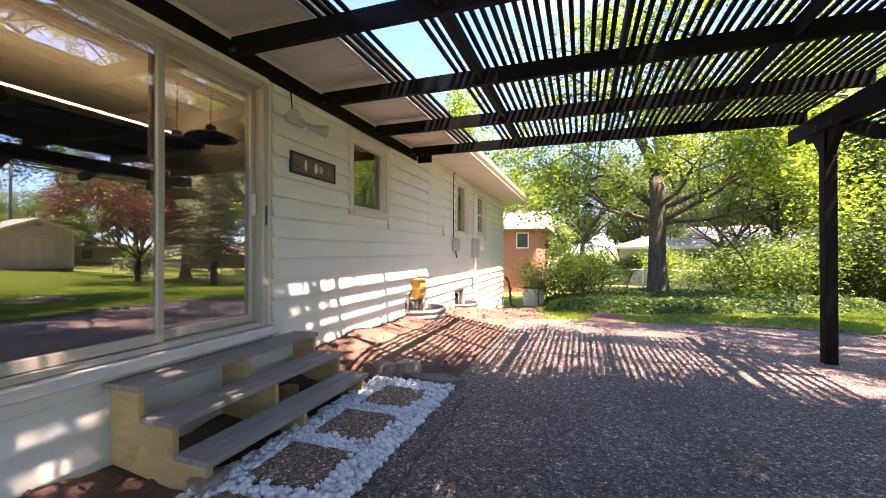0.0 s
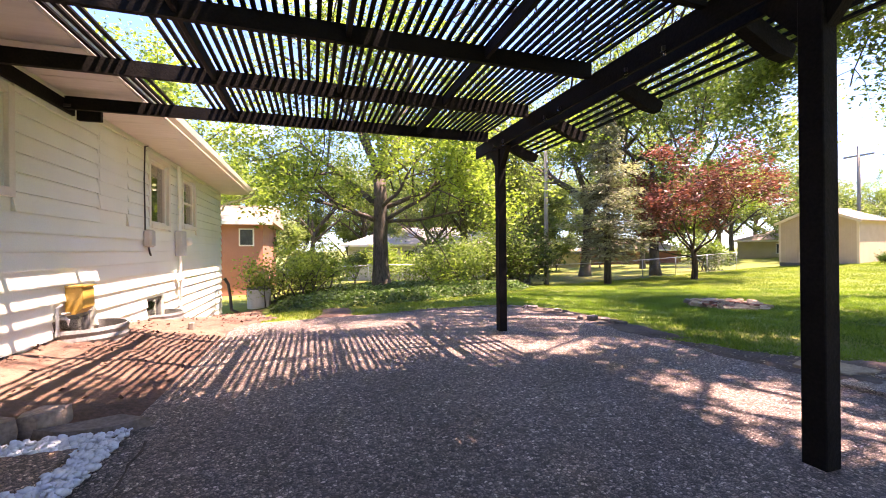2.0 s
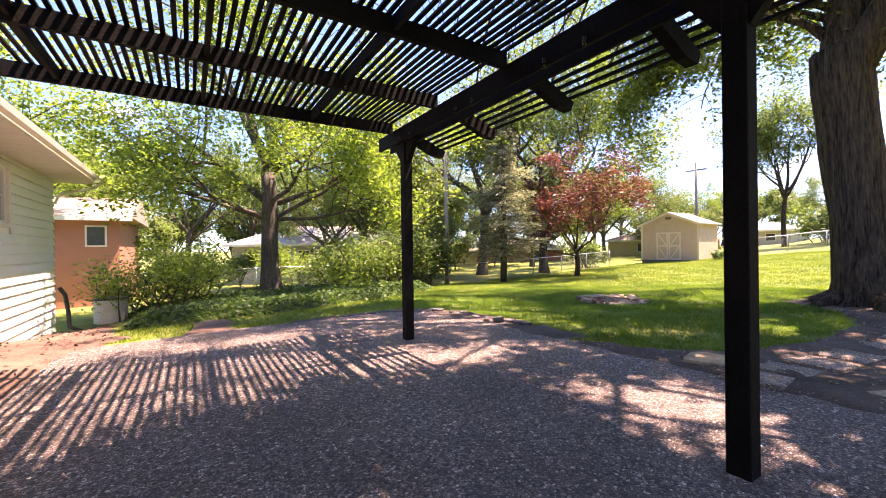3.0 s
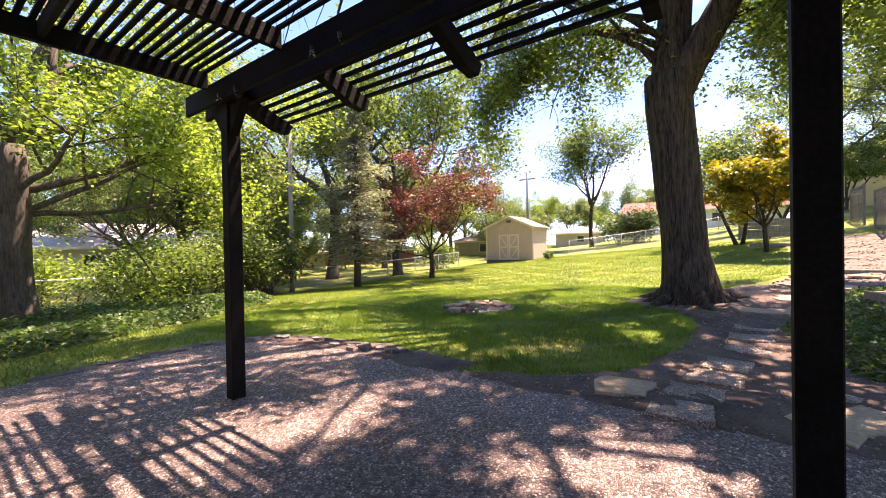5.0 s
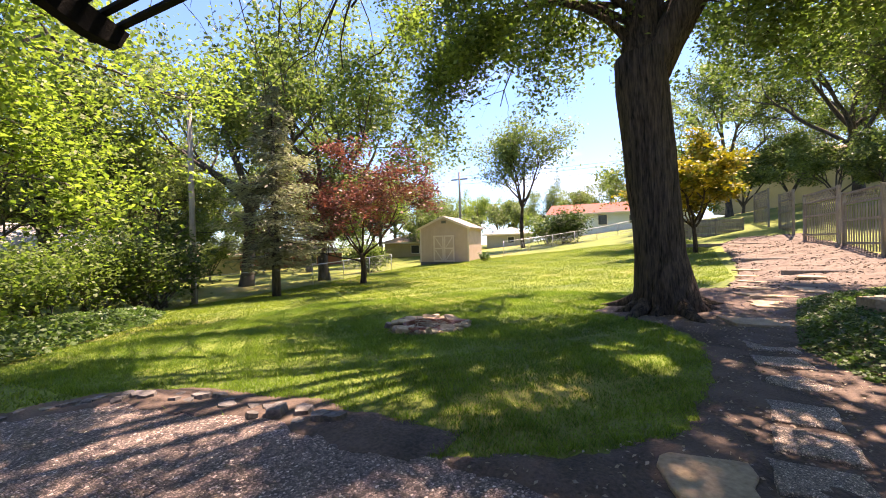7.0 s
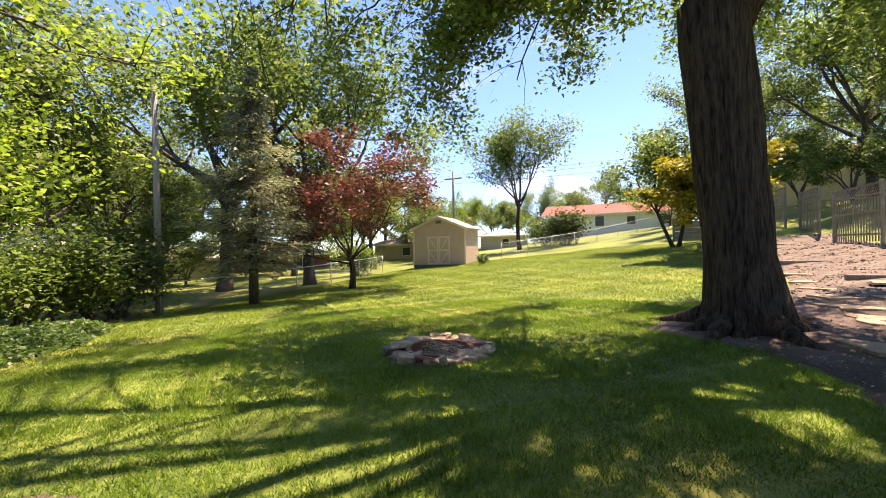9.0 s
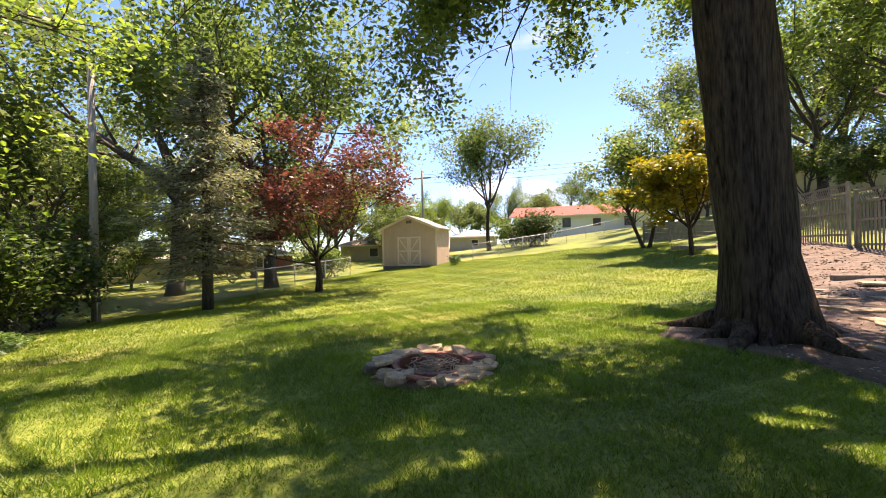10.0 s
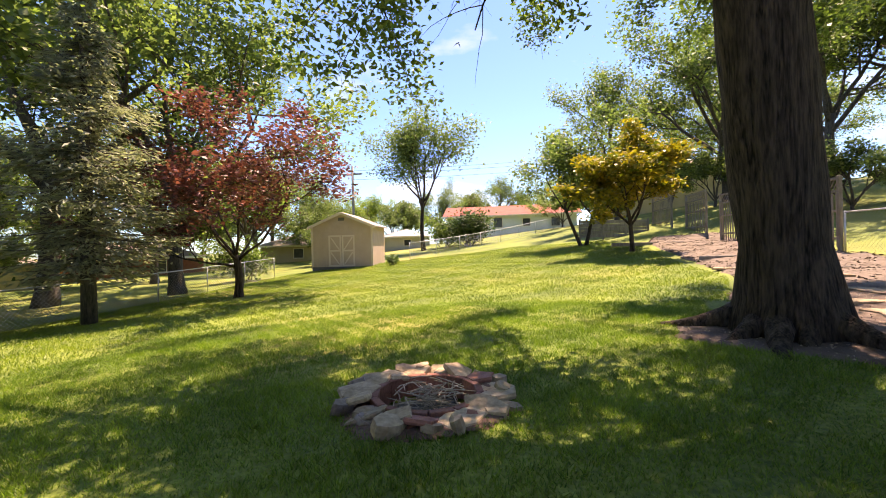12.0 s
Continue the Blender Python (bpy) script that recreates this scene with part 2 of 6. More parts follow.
M = {
    "siding": mat("white_siding_paint", (0.75, 0.785, 0.69), (0.82, 0.855, 0.77), 1.5, 60, 0.55, bump=0.06),
    "trim": mat("cream_trim_paint", (0.7, 0.68, 0.6), (0.78, 0.76, 0.69), 3, 50, 0.5, bump=0.06),
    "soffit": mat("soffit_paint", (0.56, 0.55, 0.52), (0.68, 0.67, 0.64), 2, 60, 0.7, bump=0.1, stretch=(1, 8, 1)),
    "roof": mat("grey_shingles", (0.2, 0.19, 0.18), (0.34, 0.32, 0.3), 3, 40, 0.9, bump=0.6),
    "dark_wood": mat("black_stained_timber", (0.004, 0.0035, 0.003), (0.013, 0.011, 0.01), 2.5, 50, 0.7, bump=0.35, spread=0.15, spec=0.12),
    "tread": mat("grey_composite_board", (0.25, 0.22, 0.2), (0.36, 0.32, 0.3), 5, 60, 0.7, bump=0.2, stretch=(9, 0.8, 3)),
    "stringer": mat("pale_treated_pine", (0.5, 0.33, 0.13), (0.66, 0.47, 0.22), 4, 40, 0.7, bump=0.2, stretch=(1, 1, 5)),
    "alu": mat("beige_aluminium", (0.48, 0.45, 0.38), (0.56, 0.53, 0.46), 3, 90, 0.4, 0.3, bump=0.03),
    "black": mat("black_enamel", (0.01, 0.01, 0.01), (0.025, 0.025, 0.025), 5, 60, 0.35, bump=0.03),
    "grey_metal": mat("grey_painted_steel", (0.42, 0.43, 0.43), (0.55, 0.56, 0.56), 6, 80, 0.5, 0.3, bump=0.05),
    "dull_steel": mat("dull_grey_steel", (0.16, 0.165, 0.165), (0.28, 0.285, 0.28), 8, 60, 0.6, 0.5, bump=0.08),
    "zinc": mat("galvanised_steel", (0.45, 0.46, 0.47), (0.62, 0.63, 0.64), 8, 60, 0.4, 0.8, bump=0.08),
    "white_plastic": mat("white_plastic", (0.74, 0.74, 0.71), (0.82, 0.82, 0.8), 6, 60, 0.4, bump=0.03),
    "yellow_plastic": mat("ochre_plastic", (0.5, 0.29, 0.05), (0.6, 0.37, 0.09), 6, 60, 0.5, bump=0.05),
    "room": mat("interior_plaster", (0.46, 0.45, 0.42), (0.54, 0.53, 0.5), 2, 60, 0.8, bump=0.05),
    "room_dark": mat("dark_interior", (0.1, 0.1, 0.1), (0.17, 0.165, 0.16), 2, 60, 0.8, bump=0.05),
    "room_floor": mat("interior_boards", (0.2, 0.13, 0.08), (0.3, 0.2, 0.13), 3, 40, 0.5, bump=0.1, stretch=(8, 1, 1)),
    "patio": aggregate_mat("exposed_aggregate", 54.0, (1.2, 1.16, 1.12)),
    "soil": mat("red_brown_soil", (0.07, 0.04, 0.028), (0.2, 0.11, 0.08), 2.2, 34, 0.95, bump=1.0, dirt=(0.22, 0.14, 0.1)),
    "mulch": mat("dark_bed_soil", (0.04, 0.028, 0.022), (0.14, 0.098, 0.076), 2.5, 36, 0.95, bump=1.0, dirt=(0.14, 0.098, 0.074)),
    "chips": mat("wood_chip_path", (0.08, 0.06, 0.047), (0.2, 0.155, 0.122), 3, 30, 0.95, bump=1.0),
    "grass": mat("lawn", (0.045, 0.085, 0.011), (0.2, 0.25, 0.034), 0.5, 26, 0.9, bump=0.9, dirt=(0.27, 0.24, 0.06)),
    "rock": mat("brown_field_stone", (0.17, 0.13, 0.11), (0.36, 0.29, 0.24), 4, 30, 0.85, bump=0.7, spread=0.3),
    "rock_grey": mat("grey_field_stone", (0.07, 0.064, 0.06), (0.22, 0.2, 0.185), 6, 30, 0.85, bump=0.7, spread=0.35),
    "flag": mat("tan_flagstone", (0.27, 0.19, 0.115), (0.54, 0.41, 0.26), 4, 24, 0.85, bump=0.5, spread=0.25),
    "paver": aggregate_mat("pebbled_concrete_slab", 95.0, (1.75, 1.78, 1.6)),
    "paver_tan": aggregate_mat("tan_pebble_slab", 62.0, (1.7, 1.48, 1.25)),
    "pebble": mat("white_pebble", (0.68, 0.72, 0.77), (0.86, 0.88, 0.9), 6, 40, 0.7, bump=0.2),
    "brick": mat("red_brick", (0.2, 0.075, 0.05), (0.36, 0.15, 0.1), 6, 40, 0.85, bump=0.4, spread=0.25),
    "bark": mat("grey_brown_bark", (0.016, 0.012, 0.009), (0.115, 0.088, 0.066), 5, 15, 0.95, bump=1.0, stretch=(2.8, 2.8, 0.3), spec=0.1, depth=0.08),
    "bark_far": mat("far_bark", (0.035, 0.029, 0.024), (0.13, 0.11, 0.09), 4, 16, 0.95, bump=0.6, stretch=(2, 2, 0.4)),
    "shed": mat("tan_shed_boards", (0.5, 0.37, 0.29), (0.58, 0.44, 0.35), 2, 40, 0.75, bump=0.1),
    "shed_trim": mat("pale_shed_trim", (0.68, 0.56, 0.46), (0.75, 0.63, 0.54), 2, 40, 0.7, bump=0.1),
    "shed_roof": mat("shed_shingles", (0.2, 0.18, 0.16), (0.32, 0.29, 0.26), 4, 40, 0.9, bump=0.5),
    "fence": mat("weathered_fence_wood", (0.14, 0.125, 0.105), (0.3, 0.265, 0.225), 4, 40, 0.9, bump=0.4, stretch=(4, 4, 0.6), spread=0.18),
    "pole": mat("grey_utility_pole", (0.22, 0.2, 0.17), (0.36, 0.33, 0.29), 3, 30, 0.9, bump=0.4, stretch=(4, 4, 0.4)),
    "wire": mat("dark_cable", (0.02, 0.02, 0.02), (0.04, 0.04, 0.04), 4, 40, 0.6, bump=0),
    "white_wall": mat("white_house_siding", (0.4, 0.4, 0.37), (0.5, 0.5, 0.47), 1, 30, 0.8, bump=0.1),
    "mint_wall": mat("pale_mint_siding", (0.6, 0.68, 0.68), (0.68, 0.75, 0.75), 1, 30, 0.8, bump=0.1),
    "yellow_wall": mat("pale_yellow_siding", (0.4, 0.34, 0.2), (0.5, 0.43, 0.27), 1, 30, 0.8, bump=0.1),
    "pink_wall": mat("salmon_siding", (0.36, 0.14, 0.095), (0.44, 0.19, 0.13), 1, 30, 0.8, bump=0.1),
    "brick_wall": mat("far_brick", (0.26, 0.09, 0.06), (0.36, 0.14, 0.1), 3, 40, 0.85, bump=0.2),
    "tan_roof": mat("tan_shingles", (0.27, 0.205, 0.165), (0.38, 0.3, 0.25), 2, 30, 0.9, bump=0.3),
    "white_roof": mat("pale_grey_shingles", (0.33, 0.31, 0.295), (0.44, 0.42, 0.4), 2, 30, 0.9, bump=0.3),
    "red_roof": mat("red_shingles", (0.3, 0.065, 0.045), (0.4, 0.1, 0.07), 2, 30, 0.9, bump=0.3),
    "window_dark": mat("far_window_glass", (0.03, 0.035, 0.04), (0.08, 0.09, 0.1), 2, 30, 0.15, bump=0),
    "twig": mat("dry_twigs", (0.25, 0.2, 0.14), (0.46, 0.39, 0.29), 5, 40, 0.9, bump=0.3),
    "ash": mat("ash_and_leaf_litter", (0.07, 0.06, 0.05), (0.2, 0.18, 0.15), 8, 40, 0.95, bump=1.0),
    "glass": glass_mat("door_glass", (0.8, 0.82, 0.8), 0.3),
    "pane": glass_mat("window_glass", (0.85, 0.88, 0.88), 0.28),
    "leaf": leaf_mat("maple_leaves", (0.042, 0.078, 0.018), (0.17, 0.24, 0.056), 0.48, 1.5),
    "leaf_bright": leaf_mat("sunny_leaves", (0.065, 0.115, 0.02), (0.25, 0.325, 0.065), 0.52, 1.55),
    "leaf_far": leaf_mat("far_leaves", (0.045, 0.076, 0.026), (0.185, 0.24, 0.078), 0.48, 1.5, 0.3),
    "leaf_dark": leaf_mat("dark_leaves", (0.02, 0.045, 0.012), (0.07, 0.115, 0.03), 0.35),
    "leaf_red": leaf_mat("red_leaves", (0.05, 0.026, 0.03), (0.26, 0.068, 0.064), 0.3, 1.4, 1.1),
    "leaf_gold": leaf_mat("gold_green_leaves", (0.07, 0.1, 0.012), (0.38, 0.27, 0.022), 0.4, 1.35, 1.4),
    "needle": leaf_mat("spruce_needles", (0.14, 0.148, 0.108), (0.35, 0.36, 0.265), 0.42, 1.2),
    "ivy": leaf_mat("ground_cover_leaves", (0.025, 0.06, 0.015), (0.11, 0.19, 0.05), 0.35),
    # near blades: deeper green, the tone of the shaded lawn put into the colour
    "blade_shade_green": leaf_mat("shade_green_grass_blades", (0.042, 0.105, 0.01), (0.21, 0.32, 0.036), 0.42, 1.35, 0.8),
    "blade": leaf_mat("grass_blades", (0.06, 0.12, 0.012), (0.25, 0.32, 0.04), 0.42, 1.35, 0.8),
}


# ---- mesh helpers ----
def mesh_ob(name, verts, faces, material, parent=None, label="", smooth=False):
    me = bpy.data.meshes.new(name)
    me.from_pydata(verts if isinstance(verts, list) else verts.tolist(), [], faces if isinstance(faces, list) else faces.tolist())
    me.materials.append(material)
    if smooth:
        me.polygons.foreach_set("use_smooth", [True] * len(me.polygons))
    ob = new(name, me)
    if parent:
        ob.parent = parent
    if label:
        tagged(ob, label)
    return ob


def part(name, bm, material, parent=None, label="", smooth=False):
    me = bpy.data.meshes.new(name)
    bm.to_mesh(me)
    bm.free()
    me.materials.append(material)
    if smooth:
        me.polygons.foreach_set("use_smooth", [True] * len(me.polygons))
    ob = new(name, me)
    if parent:
        ob.parent = parent
    if label:
        tagged(ob, label)
    return ob


def empty(name, at=(0, 0, 0), label="", category="", group="", kind="", rz=0.0):
    ob = new(name)
    ob.location, ob.rotation_euler = at, (0, 0, radians(rz))
    return tagged(ob, label, category, group, kind)


def add_box(bm, lo, hi, bevel=0.0):
    vs = [bm.verts.new((x, y, z)) for z in (lo[2], hi[2]) for y in (lo[1], hi[1]) for x in (lo[0], hi[0])]
    fs = [bm.faces.new([vs[i] for i in f]) for f in ((0, 2, 3, 1), (4, 5, 7, 6), (0, 1, 5, 4), (2, 6, 7, 3), (0, 4, 6, 2), (1, 3, 7, 5))]
    if bevel:
        es = list({e for f in fs for e in f.edges})
        bmesh.ops.bevel(bm, geom=es, offset=bevel, segments=1, affect="EDGES")
    return bm


def box(lo, hi, bevel=0.0):
    return add_box(bmesh.new(), lo, hi, bevel)


def add_prism(bm, poly, axis, a, b):
    """A polygon in the two other axes, pushed out along axis from a to b."""
    order = {"x": lambda u, v, w: (w, u, v), "y": lambda u, v, w: (u, w, v), "z": lambda u, v, w: (u, v, w)}[axis]
    lo = [bm.verts.new(order(u, v, a)) for u, v in poly]
    hi = [bm.verts.new(order(u, v, b)) for u, v in poly]
    bm.faces.new(lo[::-1])
    bm.faces.new(hi)
    for i in range(len(poly)):
        j = (i + 1) % len(poly)
        bm.faces.new((lo[i], lo[j], hi[j], hi[i]))
    bmesh.ops.recalc_face_normals(bm, faces=bm.faces)
    return bm


def prism(poly, axis, a, b):
    return add_prism(bmesh.new(), poly, axis, a, b)


def tube_mesh(paths, sides=6, wobble=0.0, rng=None):
    """Tapered tubes along paths of (points, radii)."""
    verts, faces, base = [], [], 0
    ang = np.arange(sides) * 2 * np.pi / sides
    for pts, rad in paths:
        pts, rad = np.asarray(pts, float), np.asarray(rad, float)
        k = len(pts)
        tan = np.gradient(pts, axis=0)
        tan /= np.linalg.norm(tan, axis=1)[:, None] + 1e-9
        ref = np.where(np.abs(tan[:, 2:3]) > 0.9, np.array([[1.0, 0, 0]]), np.array([[0, 0, 1.0]]))
        ref = np.repeat(ref[:1], k, 0)
        u = np.cross(tan, ref)
        u /= np.linalg.norm(u, axis=1)[:, None] + 1e-9
        v = np.cross(tan, u)
        r = rad[:, None] * np.ones((k, sides))
        if wobble and rng is not None:
            r = r * (1 + wobble * (rng.random((k, sides)) - 0.5))
        ring = pts[:, None, :] + r[..., None] * (np.cos(ang)[None, :, None] * u[:, None, :] + np.sin(ang)[None, :, None] * v[:, None, :])
        verts.append(ring.reshape(-1, 3))
        for i in range(k - 1):
            for j in range(sides):
                j2 = (j + 1) % sides
                faces.append((base + i * sides + j, base + i * sides + j2, base + (i + 1) * sides + j2, base + (i + 1) * sides + j))
        faces.append(tuple(base + (k - 1) * sides + j for j in range(sides)))
        faces.append(tuple(base + j for j in range(sides))[::-1])
        base += k * sides
    return np.concatenate(verts), faces


def tube(name, pts, radius, material, parent=None, label="", sides=8):
    v, f = tube_mesh([(pts, [radius] * len(pts))], sides)
    return mesh_ob(name, v, f, material, parent, label, True)


def leaf_mesh(centers, size, rng, flat=0.5, aspect=0.6, out=None):
    """Pointed leaves as folded diamonds, one at each centre."""
    n = len(centers)
    d = rng.normal(size=(n, 3))
    d[:, 2] *= flat
    if out is not None:
        d = d * 0.5 + out
    d /= np.linalg.norm(d, axis=1)[:, None]
    up = rng.normal(size=(n, 3)) * 0.6
    up[:, 2] += 1.0
    side = np.cross(d, up)
    side /= np.linalg.norm(side, axis=1)[:, None] + 1e-9
    nor = np.cross(side, d)
    s = (size * (0.6 + 0.8 * rng.random(n)))[:, None]
    a = centers - d * s * 0.5
    b = centers + side * s * aspect * 0.5 + nor * s * 0.1
    c = centers + d * s * 0.5
    e = centers - side * s * aspect * 0.5 + nor * s * 0.1
    verts = np.stack([a, b, c, e], 1).reshape(-1, 3)
    idx = np.arange(n)[:, None] * 4
    return verts, np.concatenate([idx, idx + 1, idx + 2, idx + 3], 1)


def fast_mesh(name, verts, faces, material, parent=None, label=""):
    """Many small faces of one size, quickly."""
    me = bpy.data.meshes.new(name)
    nf, k = faces.shape
    me.vertices.add(len(verts))
    me.vertices.foreach_set("co", np.ascontiguousarray(verts, dtype=np.float32).ravel())
    me.loops.add(nf * k)
    me.loops.foreach_set("vertex_index", np.ascontiguousarray(faces, dtype=np.int32).ravel())
    me.polygons.add(nf)
    me.polygons.foreach_set("loop_start", np.arange(0, nf * k, k, dtype=np.int32))
    me.update(calc_edges=True)
    me.materials.append(material)
    ob = new(name, me)
    if parent:
        ob.parent = parent
    if label:
        tagged(ob, label)
    return ob


# ---- ground heights ----
ANCHORS = np.array([
    (0, 0, 0), (-1.2, 0, 0), (4.6, 0, 0), (4.6, 8.3, 0), (-1.2, 8, 0), (2, 4, 0), (2, -4, 0), (9, 7.2, -.08), (10.75, 3.1, .12),
    (23.8, 1.4, .87), (29.9, 2.5, 1.13), (19.2, 16.7, -.46), (15, 18.3, -.66), (13.3, 21.6, -.93), (21.8, 29, -.96), (30, 17, .12),
    (-2.78, 14.9, -.8), (-1, 12, -.35), (2.5, 12, -.2), (2.5, 16.5, -.3), (8, 13, -.3), (8, .5, .08), (14, -1, .4), (18.9, -3, .8), (25.5, -3, 1.2), (25, .3, 1.2),
    (28, -3, 1.75), (32, -3, 2.15), (20, -6, 1.7), (22, -12, 3.4), (30, -12, 4.2), (14, -8, 1.7), (10, -15, 2.2), (42, -20, 6.0), (45, -10, 4.6), (45, 8, 1.7), (56, 6, 2.9), (40, 25, -.3), (0, 35, -1.4), (12, 36, -1.1), (-20, 20, -1.2), (-20, -20, .3)])
RING = np.array([(2 + 140 * math.cos(a), 5 + 140 * math.sin(a), 1.5 * math.cos(a + 0.5)) for a in np.arange(0, 6.28, 0.785)])
CTRL = np.concatenate([ANCHORS, RING])
_d = np.linalg.norm(CTRL[:, None, :2] - CTRL[None, :, :2], axis=2)
_w = np.linalg.solve(_d + 0.0 * np.eye(len(CTRL)), CTRL[:, 2])


def heights(x, y):
    x, y = np.asarray(x, float), np.asarray(y, float)
    r = np.sqrt((x[..., None] - CTRL[:, 0]) ** 2 + (y[..., None] - CTRL[:, 1]) ** 2 + 0.05)
    return r @ _w


def gz(x, y):
    return float(heights(x, y))


# ---- ground, patio and beds ----
W = -2.78                      # face of the house wall
PATIO = [(-1.25, -5.0), (4.6, -5.0), (4.62, 5.4), (4.6, 6.4), (4.3, 8.0), (3.6, 8.5), (2.4, 8.45), (0.75, 8.4), (-1.1, 8.1), (-1.25, 7.6)]


def inside(x, y, poly):
    c = np.zeros(np.shape(x), bool)
    for i in range(len(poly)):
        (x1, y1), (x2, y2) = poly[i - 1], poly[i]
        cross = (y1 > y) != (y2 > y)
        with np.errstate(divide="ignore", invalid="ignore"):
            c ^= cross & (x < (x2 - x1) * (y - y1) / ((y2 - y1) if y2 != y1 else 1e-9) + x1)
    return c


def edge_gap(x, y, poly):
    """Distance to the outline of poly."""
    best = np.full(np.shape(x), 1e9)
    for i in range(len(poly)):
        a, b = np.array(poly[i - 1]), np.array(poly[i])
        ab = b - a
        t = np.clip(((x - a[0]) * ab[0] + (y - a[1]) * ab[1]) / (ab @ ab + 1e-9), 0, 1)
        best = np.minimum(best, np.hypot(x - a[0] - t * ab[0], y - a[1] - t * ab[1]))
    return best


def lump(x, y, s, seed=0.0):
    """Cheap smooth unevenness."""
    return (np.sin(x * s * 1.3 + seed) * np.cos(y * s * 1.1 + seed * 2) + 0.5 * np.sin(x * s * 2.9 + y * s * 2.3 + seed) + 0.35 * np.cos(x * s * 5.3 - y * s * 4.7 + seed)) / 1.85


def build_ground():
    near_x, near_y = np.arange(-8, 36, 0.3), np.arange(-8, 32, 0.3)
    far = np.array([2, 5, 9, 14, 22, 35, 60, 100, 180, 320, 600, 1200])
    xs = np.concatenate([near_x[0] - far[::-1], near_x, near_x[-1] + far])
    ys = np.concatenate([near_y[0] - far[::-1], near_y, near_y[-1] + far])
    X, Y = np.meshgrid(xs, ys)
    R = np.hypot(X - 2, Y - 5)
    fade = np.clip((R - 90) / 60, 0, 1)
    Z = heights(X, Y) * (1 - fade) - 1.0 * fade + lump(X, Y, 0.9) * 0.025
    Z = np.where(inside(X, Y, PATIO) & (edge_gap(X, Y, PATIO) > 0.3), Z - 0.12, Z - 0.01)
    hole = np.hypot(X - PIT[0], Y - PIT[1]) < 0.5
    Z = np.where(hole, Z - 0.2, Z)
    Z = np.where((X < W - 0.15) & (X > -9.6) & (Y < 14.6) & (Y > -5.8), Z - 0.5, Z)
    nx = len(xs)
    i, j = np.meshgrid(np.arange(nx - 1), np.arange(len(ys) - 1))
    a = (j * nx + i).ravel()
    ob = fast_mesh("ground", np.stack([X, Y, Z], -1).reshape(-1, 3), np.stack([a, a + 1, a + nx + 1, a + nx], 1), M["grass"])
    ob.data.polygons.foreach_set("use_smooth", [True] * len(ob.data.polygons))
    tagged(ob, "sunlit mown lawn of mixed green grass", "lawn", kind="structure")


PIT = (8.95, 7.15)


def patch(name, poly, material, dz, res=0.08, rough=0.02, seed=1.0, label="", category="", zfun=None, kind="structure"):
    """A bed laid on the ground: a sheet cut to an uneven outline, thinning to nothing at its rim."""
    px, py = [p[0] for p in poly], [p[1] for p in poly]
    xs, ys = np.arange(min(px) - res, max(px) + 2 * res, res), np.arange(min(py) - res, max(py) + 2 * res, res)
    X, Y = np.meshgrid(xs, ys)
    gap = edge_gap(X, Y, poly) * np.where(inside(X, Y, poly), 1, -1) + lump(X, Y, 3.1, seed) * 0.07
    Z = (heights(X, Y) if zfun is None else zfun(X, Y)) + lump(X, Y, 2.7, seed) * rough + lump(X, Y, 8.0, seed + 2) * rough * 0.7 + dz * np.clip(gap / 0.12, -1.5, 1)
    nx = len(xs)
    i, j = np.meshgrid(np.arange(nx - 1), np.arange(len(ys) - 1))
    a = (j * nx + i).ravel()
    keep = (gap.ravel()[a] > -0.1) & (gap.ravel()[a + 1] > -0.1) & (gap.ravel()[a + nx] > -0.1) & (gap.ravel()[a + nx + 1] > -0.1)
    a = a[keep]
    ob = fast_mesh(name, np.stack([X, Y, Z], -1).reshape(-1, 3), np.stack([a, a + 1, a + nx + 1, a + nx], 1), material)
    ob.data.polygons.foreach_set("use_smooth", [True] * len(ob.data.polygons))
    return tagged(ob, label, category, kind=kind)


def mound(x, y):
    """Soil banked up against the house."""
    edge = np.where(y < 3.7, -2.12, np.where(y < 4.1, -2.12 + (y - 3.7) / 0.4 * 0.92, -1.2))
    t = np.clip((edge - x) / (edge + 2.75), 0, 1.1)
    k = np.clip((11.3 - y) / 4.6, 0, 1)
    well = (((x - W) / 0.47) ** 2 + ((y - 6.58) / 0.47) ** 2 < 1) | (((x - W) / 0.4) ** 2 + ((y - 9.25) / 0.4) ** 2 < 1)
    return np.where(well, -0.3, 0.0) + heights(x, y) * (1 - 0.5 * k * t) + 0.32 * t * k * np.clip((y - 2.9) / 0.6, 0.12, 1) + 0.05 * lump(x, y, 1.7, 4.0) * t


build_ground()
patio = part("patio", prism(PATIO, "z", -0.14, 0.0), M["patio"])
tagged(patio, "exposed-aggregate concrete patio with worn pebbled surface", "patio", kind="structure")
SOIL_HOUSE = [(W - 0.12, -4.9), (-1.22, -4.9), (-1.26, 7.8), (-0.9, 8.3), (-0.7, 9.2), (-1.2, 11.0), (-1.6, 14.5), (W - 0.12, 14.5)]
patch("soil_bed", SOIL_HOUSE, M["soil"], 0.02, 0.07, 0.03, 1.0, "bare red-brown soil banked against the white house wall", "soil bed", mound)
PIT_RIM = [(8.95 + 0.76 * math.cos(a) * (1 + 0.12 * math.sin(3 * a)), 7.15 + 0.76 * math.sin(a) * (1 + 0.1 * math.cos(2 * a))) for a in np.arange(0, 6.28, 0.3)]
patch("pit_bed", PIT_RIM, M["soil"], 0.02, 0.035, 0.012, 9.0, "bare brown soil around the fire pit", "soil bed", lambda x, y: heights(x, y) - 0.22 * (np.hypot(x - 8.95, y - 7.15) < 0.5))
